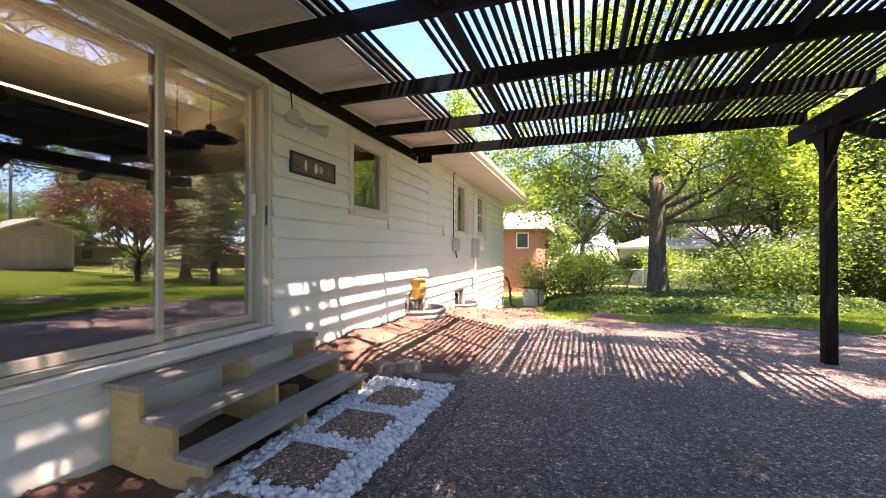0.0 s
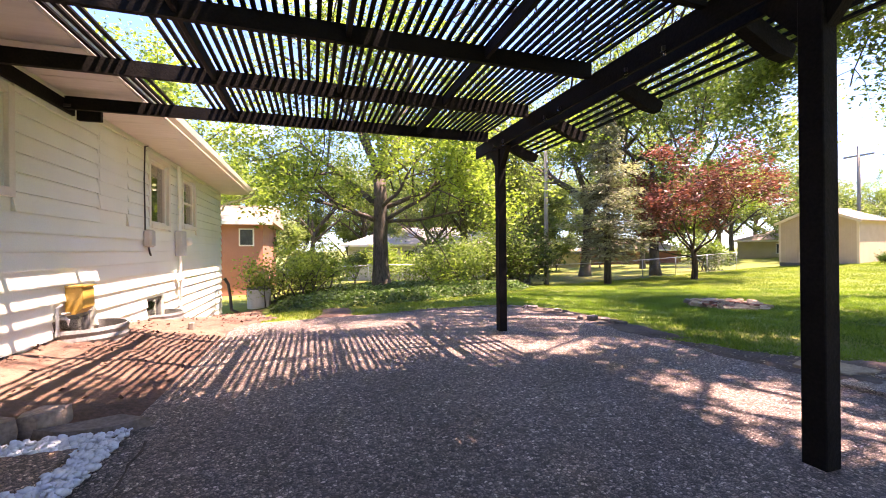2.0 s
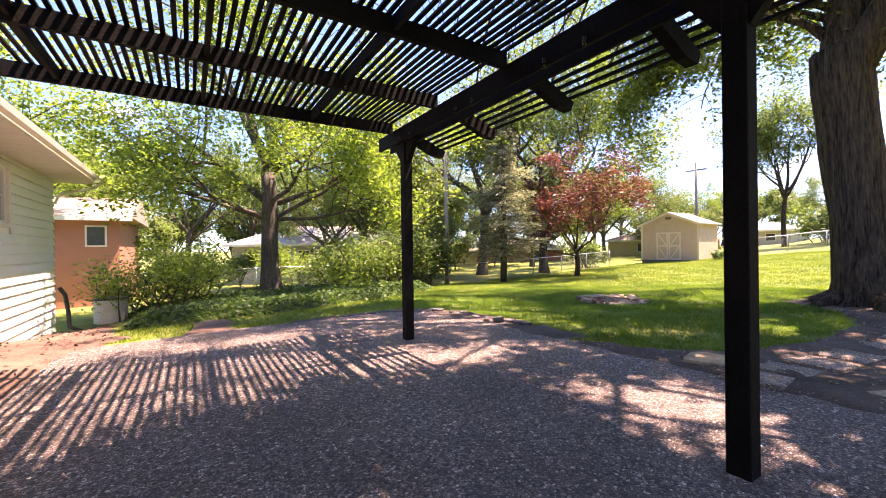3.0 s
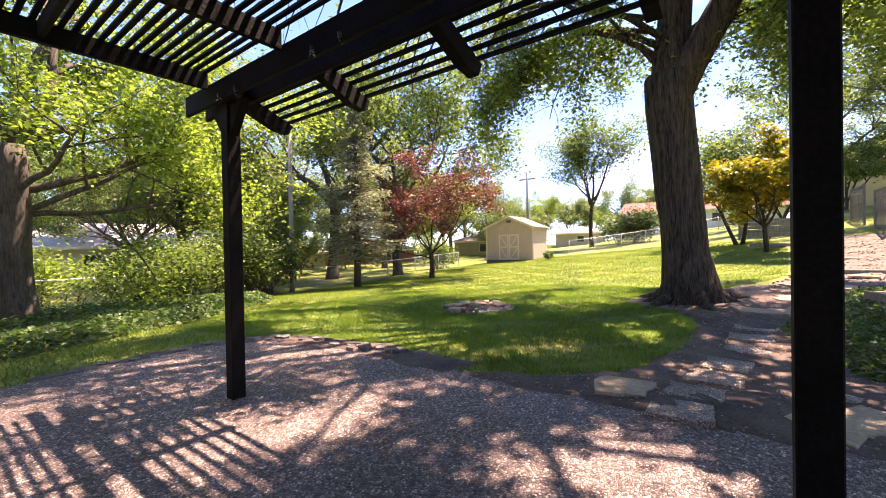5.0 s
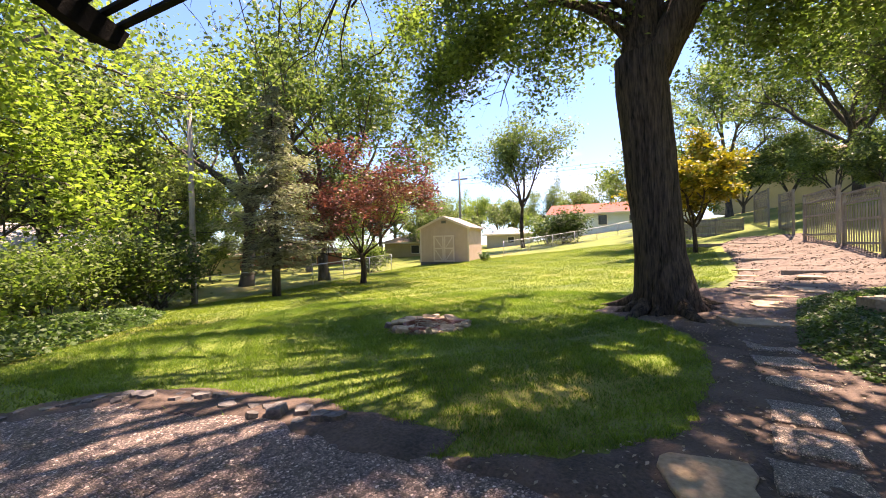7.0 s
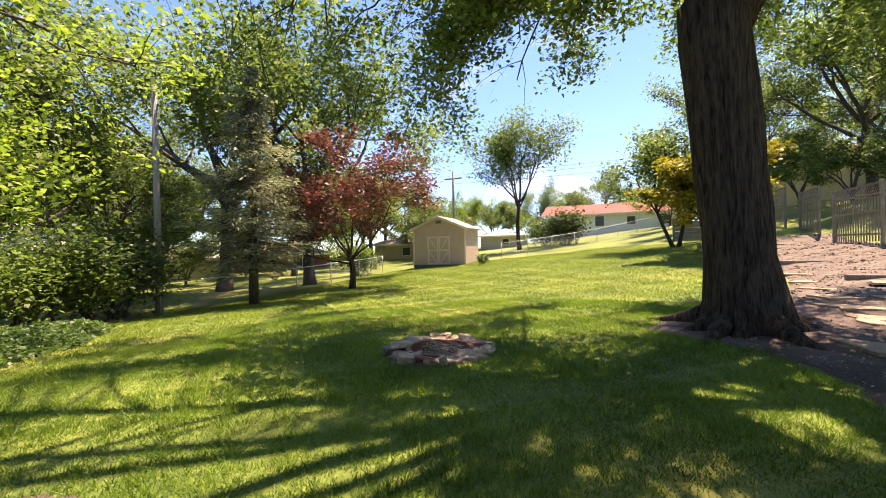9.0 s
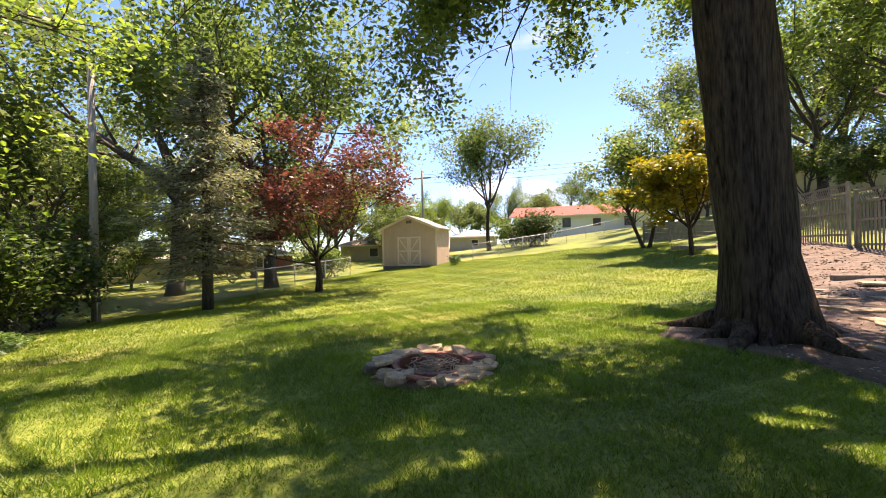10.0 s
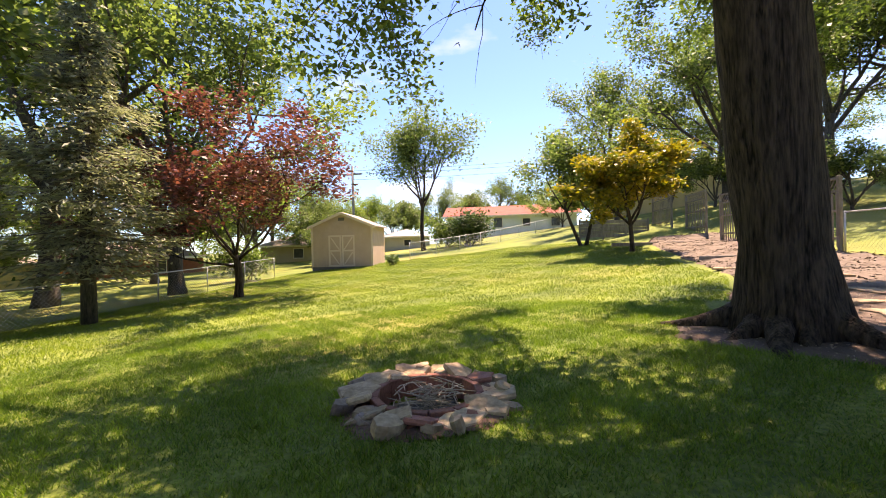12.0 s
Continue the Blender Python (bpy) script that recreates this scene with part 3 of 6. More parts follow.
EDGE_BED = [(1.8, 8.4), (3.6, 8.45), (4.25, 8.0), (4.55, 6.5), (4.55, 4.8), (5.0, 4.8), (5.05, 6.5), (4.8, 7.8), (4.4, 8.6), (3.6, 8.95), (1.8, 8.85)]
patch("edge_bed", EDGE_BED, M["mulch"], 0.015, 0.06, 0.015, 11.0, "strip of bare soil and stones along the patio edge", "soil bed")
SOIL_PATH = [(4.55, 4.9), (5.0, 3.95), (5.7, 3.15), (7.1, 2.8), (8.7, 2.75), (9.6, 3.15), (10.2, 3.9), (10.9, 4.35), (11.7, 4.1), (12.1, 3.2), (14.2, 2.2), (14.5, -0.5), (11, -1.5), (4.55, -3.5)]
patch("path_bed", SOIL_PATH, M["mulch"], 0.03, 0.08, 0.02, 3.0, "dark bare soil around stepping stones and tree roots", "soil bed")
CHIPS = [(13.6, 1.8), (16.5, 1.0), (20.5, 0.4), (25.5, 0.2), (28.5, -1.0), (27, -3.5), (18, -3.0), (13.8, -1.6)]
patch("wood_chip_bed", CHIPS, M["chips"], 0.04, 0.12, 0.02, 5.0, "pale wood-chip slope beside the picket fence", "wood chips")
BRICKWALK = [(0.1, 8.2), (0.75, 8.2), (0.85, 10.6), (0.3, 10.8)]
patch("garden_path", BRICKWALK, M["soil"], 0.025, 0.06, 0.01, 7.0, "narrow reddish garden path through the lawn", "path")

# ---- the white house ----
X0, Y0, Y1, ZT = -9.5, -5.5, 14.9, 3.16
DOOR = (0.05, 2.98, 0.66, 2.88)
WIN1, WIN2, WIN3, BLANK = (4.47, 5.39, 1.9, 2.81), (8.99, 9.94, 1.79, 2.97), (10.93, 11.88, 1.87, 2.93), (7.13, 8.05, 1.86, 3.01)
WELL1, WELL2 = (6.1, 7.0, 0.1, 0.5), (8.8, 9.66, -0.06, 0.42)
OPENINGS = [DOOR, WIN1, WIN2, WIN3, WELL1, WELL2]


def spans(y0, y1, z0, z1, holes):
    """The stretches of y0..y1 left free by the holes that the band z0..z1 meets."""
    cuts = sorted((h[0], h[1]) for h in holes if h[2] < z1 - 0.01 and h[3] > z0 + 0.01)
    out, at = [], y0
    for a, b in cuts:
        if a > at + 0.01:
            out.append((at, a))
        at = max(at, b)
    if at < y1 - 0.01:
        out.append((at, y1))
    return out


def wall_with_holes(name, x_in, x_out, y0, y1, z0, z1, holes, material):
    bm = bmesh.new()
    zs = sorted({z0, z1, *[h[2] for h in holes], *[h[3] for h in holes]})
    for a, b in zip(zs, zs[1:]):
        for s, e in spans(y0, y1, a, b, holes):
            add_box(bm, (x_in, s, a), (x_out, e, b))
    return part(name, bm, material)


wall_e = wall_with_holes("wall_east", W - 0.16, W, Y0, Y1, -1.4, ZT, OPENINGS, M["siding"])
tagged(wall_e, "white-painted lap siding wall of a single-storey house", "wall", kind="structure")
COURSE = 0.198
z = -0.9
while z < ZT - 0.02:
    top = min(z + COURSE - 0.009, ZT)
    trims = [(h[0] - 0.09, h[1] + 0.09, h[2] - 0.09, h[3] + 0.09) for h in (DOOR, WIN1, WIN2, WIN3)] + [WELL1, WELL2, BLANK]
    for s, e in spans(Y0, Y1 + 0.02, z, z + COURSE, trims):
        bm = prism([(W + 0.002, z + 0.004), (W + 0.042, z), (W + 0.041, z + 0.014), (W + 0.012, top), (W + 0.002, top)], "y", s, e)
        part("siding_board", bm, M["siding"], wall_e)
    z += COURSE
for nm, lo, hi in (("wall_north", (X0, Y1 - 0.16, -1.4), (W - 0.16, Y1, ZT)), ("wall_south", (X0, Y0, -1.4), (W - 0.16, Y0 + 0.16, ZT)), ("wall_west", (X0 - 0.16, Y0, -1.4), (X0, Y1, ZT))):
    tagged(part(nm, box(lo, hi), M["siding"]), "plain white outer wall of the house", "wall", kind="structure")
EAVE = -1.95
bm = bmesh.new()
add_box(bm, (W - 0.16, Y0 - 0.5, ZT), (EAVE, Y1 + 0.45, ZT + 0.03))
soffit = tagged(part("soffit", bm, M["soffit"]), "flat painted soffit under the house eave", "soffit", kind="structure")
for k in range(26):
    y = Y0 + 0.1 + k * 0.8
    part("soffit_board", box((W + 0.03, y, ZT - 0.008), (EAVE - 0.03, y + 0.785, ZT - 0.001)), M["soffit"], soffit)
roof = empty("roof", (0, 0, 0), "low-pitched grey shingle roof with white fascia", "roof", kind="structure")
ridge_x = (X0 + W) / 2
part("roof_slope", prism([(EAVE + 0.06, ZT + 0.1), (EAVE + 0.06, ZT + 0.16), (ridge_x, ZT + 1.36), (ridge_x, ZT + 1.3)], "y", Y0 - 0.5, Y1 + 0.5), M["roof"], roof)
part("roof_slope", prism([(X0 - 0.9, ZT + 0.1), (X0 - 0.9, ZT + 0.16), (ridge_x, ZT + 1.36), (ridge_x, ZT + 1.3)], "y", Y0 - 0.5, Y1 + 0.5), M["roof"], roof)
part("fascia", box((EAVE, Y0 - 0.5, ZT - 0.02), (EAVE + 0.025, Y1 + 0.45, ZT + 0.13)), M["trim"], roof, "white painted fascia board")
for yy in (Y0 - 0.45, Y1 + 0.3):
    part("gable", prism([(W - 0.1, ZT + 0.03), (X0 + 0.1, ZT + 0.03), (ridge_x, ZT + 1.28)], "y", yy, yy + 0.12), M["siding"], roof)
part("gutter", prism([(EAVE + 0.03, ZT + 0.0), (EAVE + 0.12, ZT + 0.02), (EAVE + 0.14, ZT + 0.11), (EAVE + 0.125, ZT + 0.11), (EAVE + 0.11, ZT + 0.035), (EAVE + 0.035, ZT + 0.02)], "y", 6.75, Y1 + 0.5), M["trim"], roof, "white metal gutter")
tube("downspout", [(EAVE + 0.08, Y1 + 0.4, ZT), (EAVE - 0.1, Y1 + 0.4, ZT - 0.12), (W + 0.1, Y1 + 0.2, ZT - 0.35), (W + 0.07, Y1 - 0.05, ZT - 0.6)], 0.035, M["trim"], roof)

# room behind the glass
tagged(part("floor", box((X0, Y0, 0.52), (W - 0.16, Y1 - 0.2, 0.62)), M["room_floor"]), "brown boarded floor of the room behind the glass", "floor", kind="structure")
tagged(part("ceiling", box((X0, Y0, 3.02), (W - 0.16, Y1 - 0.2, 3.1)), M["room"]), "plain white ceiling of the room", "ceiling", kind="structure")
tagged(part("wall_inner_back", box((-6.6, -3.0, 0.62), (-6.5, 3.5, 3.02)), M["room"]), "grey interior wall behind the dining space", "wall", kind="structure")
tagged(part("wall_inner_side", box((-6.5, 3.4, 0.62), (W - 0.16, 3.5, 3.02)), M["room"]), "grey interior side wall", "wall", kind="structure")
tagged(part("wall_inner_far", box((-6.5, -3.1, 0.62), (W - 0.16, -3.0, 3.02)), M["room"]), "grey interior end wall", "wall", kind="structure")
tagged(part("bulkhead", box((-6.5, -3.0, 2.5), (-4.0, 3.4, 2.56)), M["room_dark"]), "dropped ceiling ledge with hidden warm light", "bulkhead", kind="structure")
strip = part("cove_light", box((-4.12, -2.9, 2.565), (-4.07, 3.3, 2.6)), glow_mat("warm_led", (1.0, 0.78, 0.42), 4.5))
tagged(strip, "warm light strip along a ceiling ledge", "light strip")


def lathe(profile, sides=20):
    bm = bmesh.new()
    rings = [[bm.verts.new((r * math.cos(2 * math.pi * i / sides), r * math.sin(2 * math.pi * i / sides), z)) for i in range(sides)] for r, z in profile]
    for a, b in zip(rings, rings[1:]):
        for i in range(sides):
            j = (i + 1) % sides
            bm.faces.new((a[i], a[j], b[j], b[i]))
    bmesh.ops.recalc_face_normals(bm, faces=bm.faces)
    return bm


def pendant(x, y):
    e = empty("pendant_lamp", (x, y, 2.4), "black enamel barn-style pendant lamp on a thin cord", "pendant lamp", "pendant lamps")
    part("shade", lathe([(0.02, 0.13), (0.045, 0.12), (0.05, 0.075), (0.1, 0.065), (0.2, 0.03), (0.225, 0.0), (0.22, -0.005), (0.19, 0.02), (0.085, 0.055), (0.04, 0.06)]), M["black"], e, smooth=True)
    tube("cord", [(0, 0, 0.12), (0, 0, 0.62)], 0.004, M["black"], e, sides=6)
    return e


pendant(-3.75, 2.88)
pendant(-3.3, 2.87)


def sliding_door():
    y0, y1, z0, z1 = DOOR
    d = empty("sliding_door", (W, (y0 + y1) / 2, z0), "two-panel beige aluminium sliding patio door, closed", "sliding door", kind="structure")
    o = Vector((W, (y0 + y1) / 2, z0))

    def b(name, lo, hi, m, lab="", bev=0.006):
        ob = part(name, box(tuple(Vector(lo) - o), tuple(Vector(hi) - o), bev), m, d, lab)
        return ob
    mid = 2.02
    b("jamb", (W - 0.13, y0, z0), (W + 0.03, y0 + 0.06, z1), M["alu"])
    b("jamb", (W - 0.13, y1 - 0.07, z0), (W + 0.06, y1, z1), M["alu"])
    b("jamb", (W + 0.0, y1, z0 + 0.02), (W + 0.045, y1 + 0.03, z1 + 0.05), M["trim"])
    b("head", (W - 0.13, y0 + 0.06, z1 - 0.06), (W + 0.05, y1 - 0.07, z1), M["alu"])
    b("head_trim", (W + 0.0, y0, z1 + 0.002), (W + 0.055, y1, z1 + 0.06), M["trim"])
    b("track", (W - 0.13, y0 + 0.06, z0), (W + 0.05, y1 - 0.07, z0 + 0.045), M["alu"])
    for px, a, c in ((W + 0.0, y0 + 0.06, mid), (W - 0.07, mid - 0.05, y1 - 0.07)):
        for nm, lo, hi in (("stile", (px, a, z0 + 0.05), (px + 0.04, a + 0.055, z1 - 0.065)), ("stile", (px, c - 0.055, z0 + 0.05), (px + 0.04, c, z1 - 0.065)),
                           ("rail", (px + 0.002, a + 0.055, z0 + 0.05), (px + 0.038, c - 0.055, z0 + 0.12)), ("rail", (px + 0.002, a + 0.055, z1 - 0.13), (px + 0.038, c - 0.055, z1 - 0.066))):
            b(nm, lo, hi, M["alu"])
        g = b("pane", (px + 0.016, a + 0.05, z0 + 0.11), (px + 0.022, c - 0.05, z1 - 0.12), M["glass"], bev=0)
        g.visible_shadow = False
    b("handle", (W - 0.028, y1 - 0.125, z0 + 1.0), (W + 0.012, y1 - 0.1, z0 + 1.2), M["white_plastic"], "white pull handle", 0.008)
    b("latch", (W + 0.061, y1 - 0.045, z0 + 0.92), (W + 0.07, y1 - 0.025, z0 + 1.1), M["black"], "black lock plate", 0.003)
    return d


sliding_door()
sill = part("door_sill", box((W, -0.1, 0.575), (W + 0.1, 3.08, 0.655), 0.01), M["trim"])
tagged(sill, "white painted sill board below the patio door", "door sill", kind="structure")


def window(name, hole, label, blinds=False, sash=False, small=False):
    y0, y1, z0, z1 = hole
    w = empty(name, (W, (y0 + y1) / 2, z0), label, "window", kind="structure")
    o = Vector((W, (y0 + y1) / 2, z0))

    def b(nm, lo, hi, m, bev=0.005):
        return part(nm, box(tuple(Vector(lo) - o), tuple(Vector(hi) - o), bev), m, w)
    for nm, lo, hi in (("casing", (W + 0.0, y0 - 0.09, z0 - 0.09), (W + 0.045, y0, z1 + 0.09)), ("casing", (W + 0.0, y1, z0 - 0.09), (W + 0.045, y1 + 0.09, z1 + 0.09)),
                       ("casing", (W + 0.0, y0, z1), (W + 0.044, y1, z1 + 0.09)), ("window_sill", (W + 0.0, y0, z0 - 0.09), (W + 0.06, y1, z0)))[:0 if small else 4]:
        b(nm, lo, hi, M["trim"])
    for nm, lo, hi in (("frame", (W - 0.1, y0, z0), (W - 0.02, y0 + 0.05, z1)), ("frame", (W - 0.1, y1 - 0.05, z0), (W - 0.02, y1, z1)),
                       ("frame", (W - 0.1, y0 + 0.05, z0), (W - 0.022, y1 - 0.05, z0 + 0.05)), ("frame", (W - 0.1, y0 + 0.05, z1 - 0.05), (W - 0.022, y1 - 0.05, z1))):
        b(nm, lo, hi, M["dull_steel"] if small else M["trim"])
    if sash:
        b("meeting_rail", (W - 0.09, y0 + 0.05, (z0 + z1) / 2 - 0.025), (W - 0.03, y1 - 0.05, (z0 + z1) / 2 + 0.025), M["trim"])
    g = b("pane", (W - 0.065, y0 + 0.045, z0 + 0.045), (W - 0.06, y1 - 0.045, z1 - 0.045), M["pane"], 0)
    g.visible_shadow = False
    # dark sheet stands in for the unlit room behind the pane
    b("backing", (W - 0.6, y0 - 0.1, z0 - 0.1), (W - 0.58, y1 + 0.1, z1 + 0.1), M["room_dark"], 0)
    if blinds:
        for k in range(9):
            zz = z1 - 0.07 - k * 0.032
            bm = prism([(W - 0.11, zz), (W - 0.08, zz + 0.014), (W - 0.08, zz + 0.018), (W - 0.11, zz + 0.004)], "y", y0 + 0.06, y1 - 0.06)
            bmesh.ops.translate(bm, vec=-o, verts=bm.verts)
            part("slat", bm, M["pink_wall"], w, "brown blind slat")
    return w


window("window_1", WIN1, "white-framed window with half-raised brown blind", blinds=True)
window("window_2", WIN2, "tall white-framed window reflecting trees")
window("window_3", WIN3, "white-framed double-hung window with dark glass", sash=True)
window("window_4", WELL1, "small dark basement window behind a steel well", small=True)
window("window_5", WELL2, "small dark basement window near the ground", small=True)
bp = part("blank_panel", box((W + 0.003, BLANK[0], BLANK[2]), (W + 0.026, BLANK[1], BLANK[3]), 0.004), M["siding"])
tagged(bp, "white panel closing a former window in the siding", "wall panel", kind="structure")
for k in range(0, 6):
    zz = BLANK[2] + 0.01 + k * 0.19
    part("panel_board", prism([(W + 0.027, zz), (W + 0.036, zz), (W + 0.028, zz + 0.176), (W + 0.027, zz + 0.176)], "y", BLANK[0] + 0.03, BLANK[1] - 0.03), M["siding"], bp)

# ---- pergola ----
pergola = empty("pergola", (2.8, 4.2, 0), "black-stained timber pergola with slatted roof over the patio", "pergola")
PO = Vector((2.8, 4.2, 0))


def pbox(name, lo, hi, bev=0.006, lab=""):
    return part(name, box(tuple(Vector(lo) - PO), tuple(Vector(hi) - PO), bev), M["dark_wood"], pergola, lab)


BZ, RZ, SZ = 2.79, 2.95, 3.1
RAFTERS = [-3.68, -2.43, -1.18, 0.07, 1.32, 2.57, 3.8, 5.03, 6.28]
for y in (6.08, 1.97, -2.15):
    pbox("post", (2.737, y - 0.063, -0.05), (2.863, y + 0.063, BZ))
    for s in (-1, 1):
        bm = prism([(y + s * 0.07, BZ - 0.3), (y + s * 0.3, BZ), (y + s * 0.07, BZ)], "x", 2.76, 2.84)
        bmesh.ops.translate(bm, vec=-PO, verts=bm.verts)
        part("brace", bm, M["dark_wood"], pergola)
for xx in (2.685, 2.875):
    pbox("beam", (xx, -4.2, BZ), (xx + 0.04, 6.78, RZ + 0.04))
pbox("beam_block", (2.73, 5.9, BZ + 0.002), (2.87, 6.26, RZ))
pbox("ledger", (W + 0.024, -4.2, RZ - 0.02), (W + 0.064, 6.5, SZ - 0.02))
pbox("ledger_end", (W + 0.07, 6.5, RZ - 0.06), (W + 0.32, 6.56, RZ + 0.1))
for y in RAFTERS:
    bm = prism([(W + 0.07, RZ + 0.0), (2.68, RZ), (2.68, SZ - 0.002), (W + 0.07, SZ - 0.002)], "y", y - 0.025, y + 0.025)
    bmesh.ops.translate(bm, vec=-PO, verts=bm.verts)
    part("rafter", bm, M["dark_wood"], pergola)
    bm = prism([(2.92, 2.9), (3.36, 2.71), (3.52, 2.69), (3.57, 2.79), (2.92, 3.05)], "y", y - 0.045, y + 0.045)
    bmesh.ops.translate(bm, vec=-PO, verts=bm.verts)
    part("outrigger", bm, M["dark_wood"], pergola)
    part("joist_hanger", box((W + 0.066 - PO.x, y - 0.045 - PO.y, RZ + 0.02), (W + 0.13 - PO.x, y + 0.045 - PO.y, RZ + 0.05)), M["black"], pergola)
for x in (-0.9, 0.32, 1.54):
    for a, b in zip(RAFTERS, RAFTERS[1:]):
        pbox("purlin", (x - 0.02, a + 0.028, SZ - 0.12), (x + 0.02, b - 0.028, SZ - 0.003), 0.004)
rs = random.Random(5)
x = -1.86
gaps = []
while x < 2.72:
    if not (-1.56 < x < -1.2):
        gaps.append(x)
    x += 0.078
for x in gaps:
    j = rs.uniform(-0.006, 0.006)
    a = -4.1 + rs.uniform(-0.05, 0.05)
    pbox("slat", (x - 0.018 + j, a, SZ), (x + 0.018 + j, 6.62 + rs.uniform(-0.03, 0.03), SZ + 0.02), 0)
for k in range(7):
    x = 3.0 + 0.088 * k
    zz = 3.05 - (x - 2.92) * 0.4 + 0.004
    pbox("slat", (x - 0.02, -4.1, zz), (x + 0.02, 6.6, zz + 0.022), 0)
for i, y in enumerate([1.2, 2.9, 3.3, 4.3, 4.6, 5.7, 6.0]):
    e = empty("string_light", (2.66, y, BZ + 0.02), "small clear globe bulb on a black string along the beam", "string light", "string lights")
    part("bulb", lathe([(0.001, -0.055), (0.018, -0.048), (0.026, -0.03), (0.018, -0.008), (0.012, 0.0)], 10), glass_mat("bulb_glass", (0.9, 0.9, 0.9), 0.06) if i == 0 else bpy.data.materials["bulb_glass"], e, smooth=True)
    part("socket", lathe([(0.012, -0.002), (0.014, 0.0), (0.014, 0.03), (0.004, 0.034)], 10), M["black"], e)

# ---- steps at the door ----
steps = empty("porch_steps", (-2.3, 2.5, 0), "three open wooden steps with grey boards and pale pine stringers", "steps")
SO = Vector((-2.3, 2.5, 0))


def sbox(name, lo, hi, m, bev=0.006):
    return part(name, box(tuple(Vector(lo) - SO), tuple(Vector(hi) - SO), bev), m, steps)


TREADS = [(-2.74, -2.46, 0.545), (-2.44, -2.18, 0.375), (-2.17, -1.9, 0.2)]
for xa, xb, zt in TREADS:
    wdt = (xb - xa - 0.006) / 2
    for k in range(2):
        a = xa + k * (wdt + 0.006)
        sbox("tread_board", (a, 1.65, zt - 0.036), (a + wdt, 3.37, zt), M["tread"], 0.004)
for y in (1.69, 2.5, 3.33):
    pts = [(-2.72, 0.05), (-2.1, -0.02), (-1.94, -0.02), (-1.94, 0.166), (-2.2, 0.166), (-2.2, 0.341), (-2.48, 0.341), (-2.48, 0.511), (-2.72, 0.511)]
    bm = prism(pts, "y", y - 0.019, y + 0.019)
    bmesh.ops.translate(bm, vec=-SO, verts=bm.verts)
    part("stringer", bm, M["stringer"], steps)


# ---- trees ----
def grow(rng, p, d, length, r, level, last, paths, tips, spread=0.7, kids=(4, 4, 4, 3), droop=0.0, shrink=0.62):
    k = 7
    pts, dirs = [np.array(p, float)], []
    d = np.array(d, float) / np.linalg.norm(d)
    for i in range(k - 1):
        d = d + rng.normal(size=3) * 0.12 + np.array([0, 0, 0.04 - droop * level * 0.06])
        d /= np.linalg.norm(d)
        pts.append(pts[-1] + d * length / (k - 1))
        dirs.append(d.copy())
    rad = np.linspace(r, r * (0.5 if level < last else 0.15), k)
    paths.append((pts, rad))
    if level >= last:
        tips += pts[2:]
        return
    if level == last - 1:
        tips += pts[4:]
    n = kids[min(level, len(kids) - 1)]
    for c in range(n):
        i = min(k - 2, int(2 + (k - 2) * (c + rng.random()) / n)) if c < n - 1 else k - 2
        side = rng.normal(size=3)
        side -= dirs[i] * (side @ dirs[i])
        side /= np.linalg.norm(side)
        nd = dirs[i] * (1 - spread * 0.45) + side * spread + np.array([0, 0, 0.1 - droop * 0.12])
        grow(rng, pts[i + 1], nd, length * shrink * rng.uniform(0.75, 1.2), rad[i + 1] * 0.62, level + 1, last, paths, tips, spread, kids, droop, shrink)


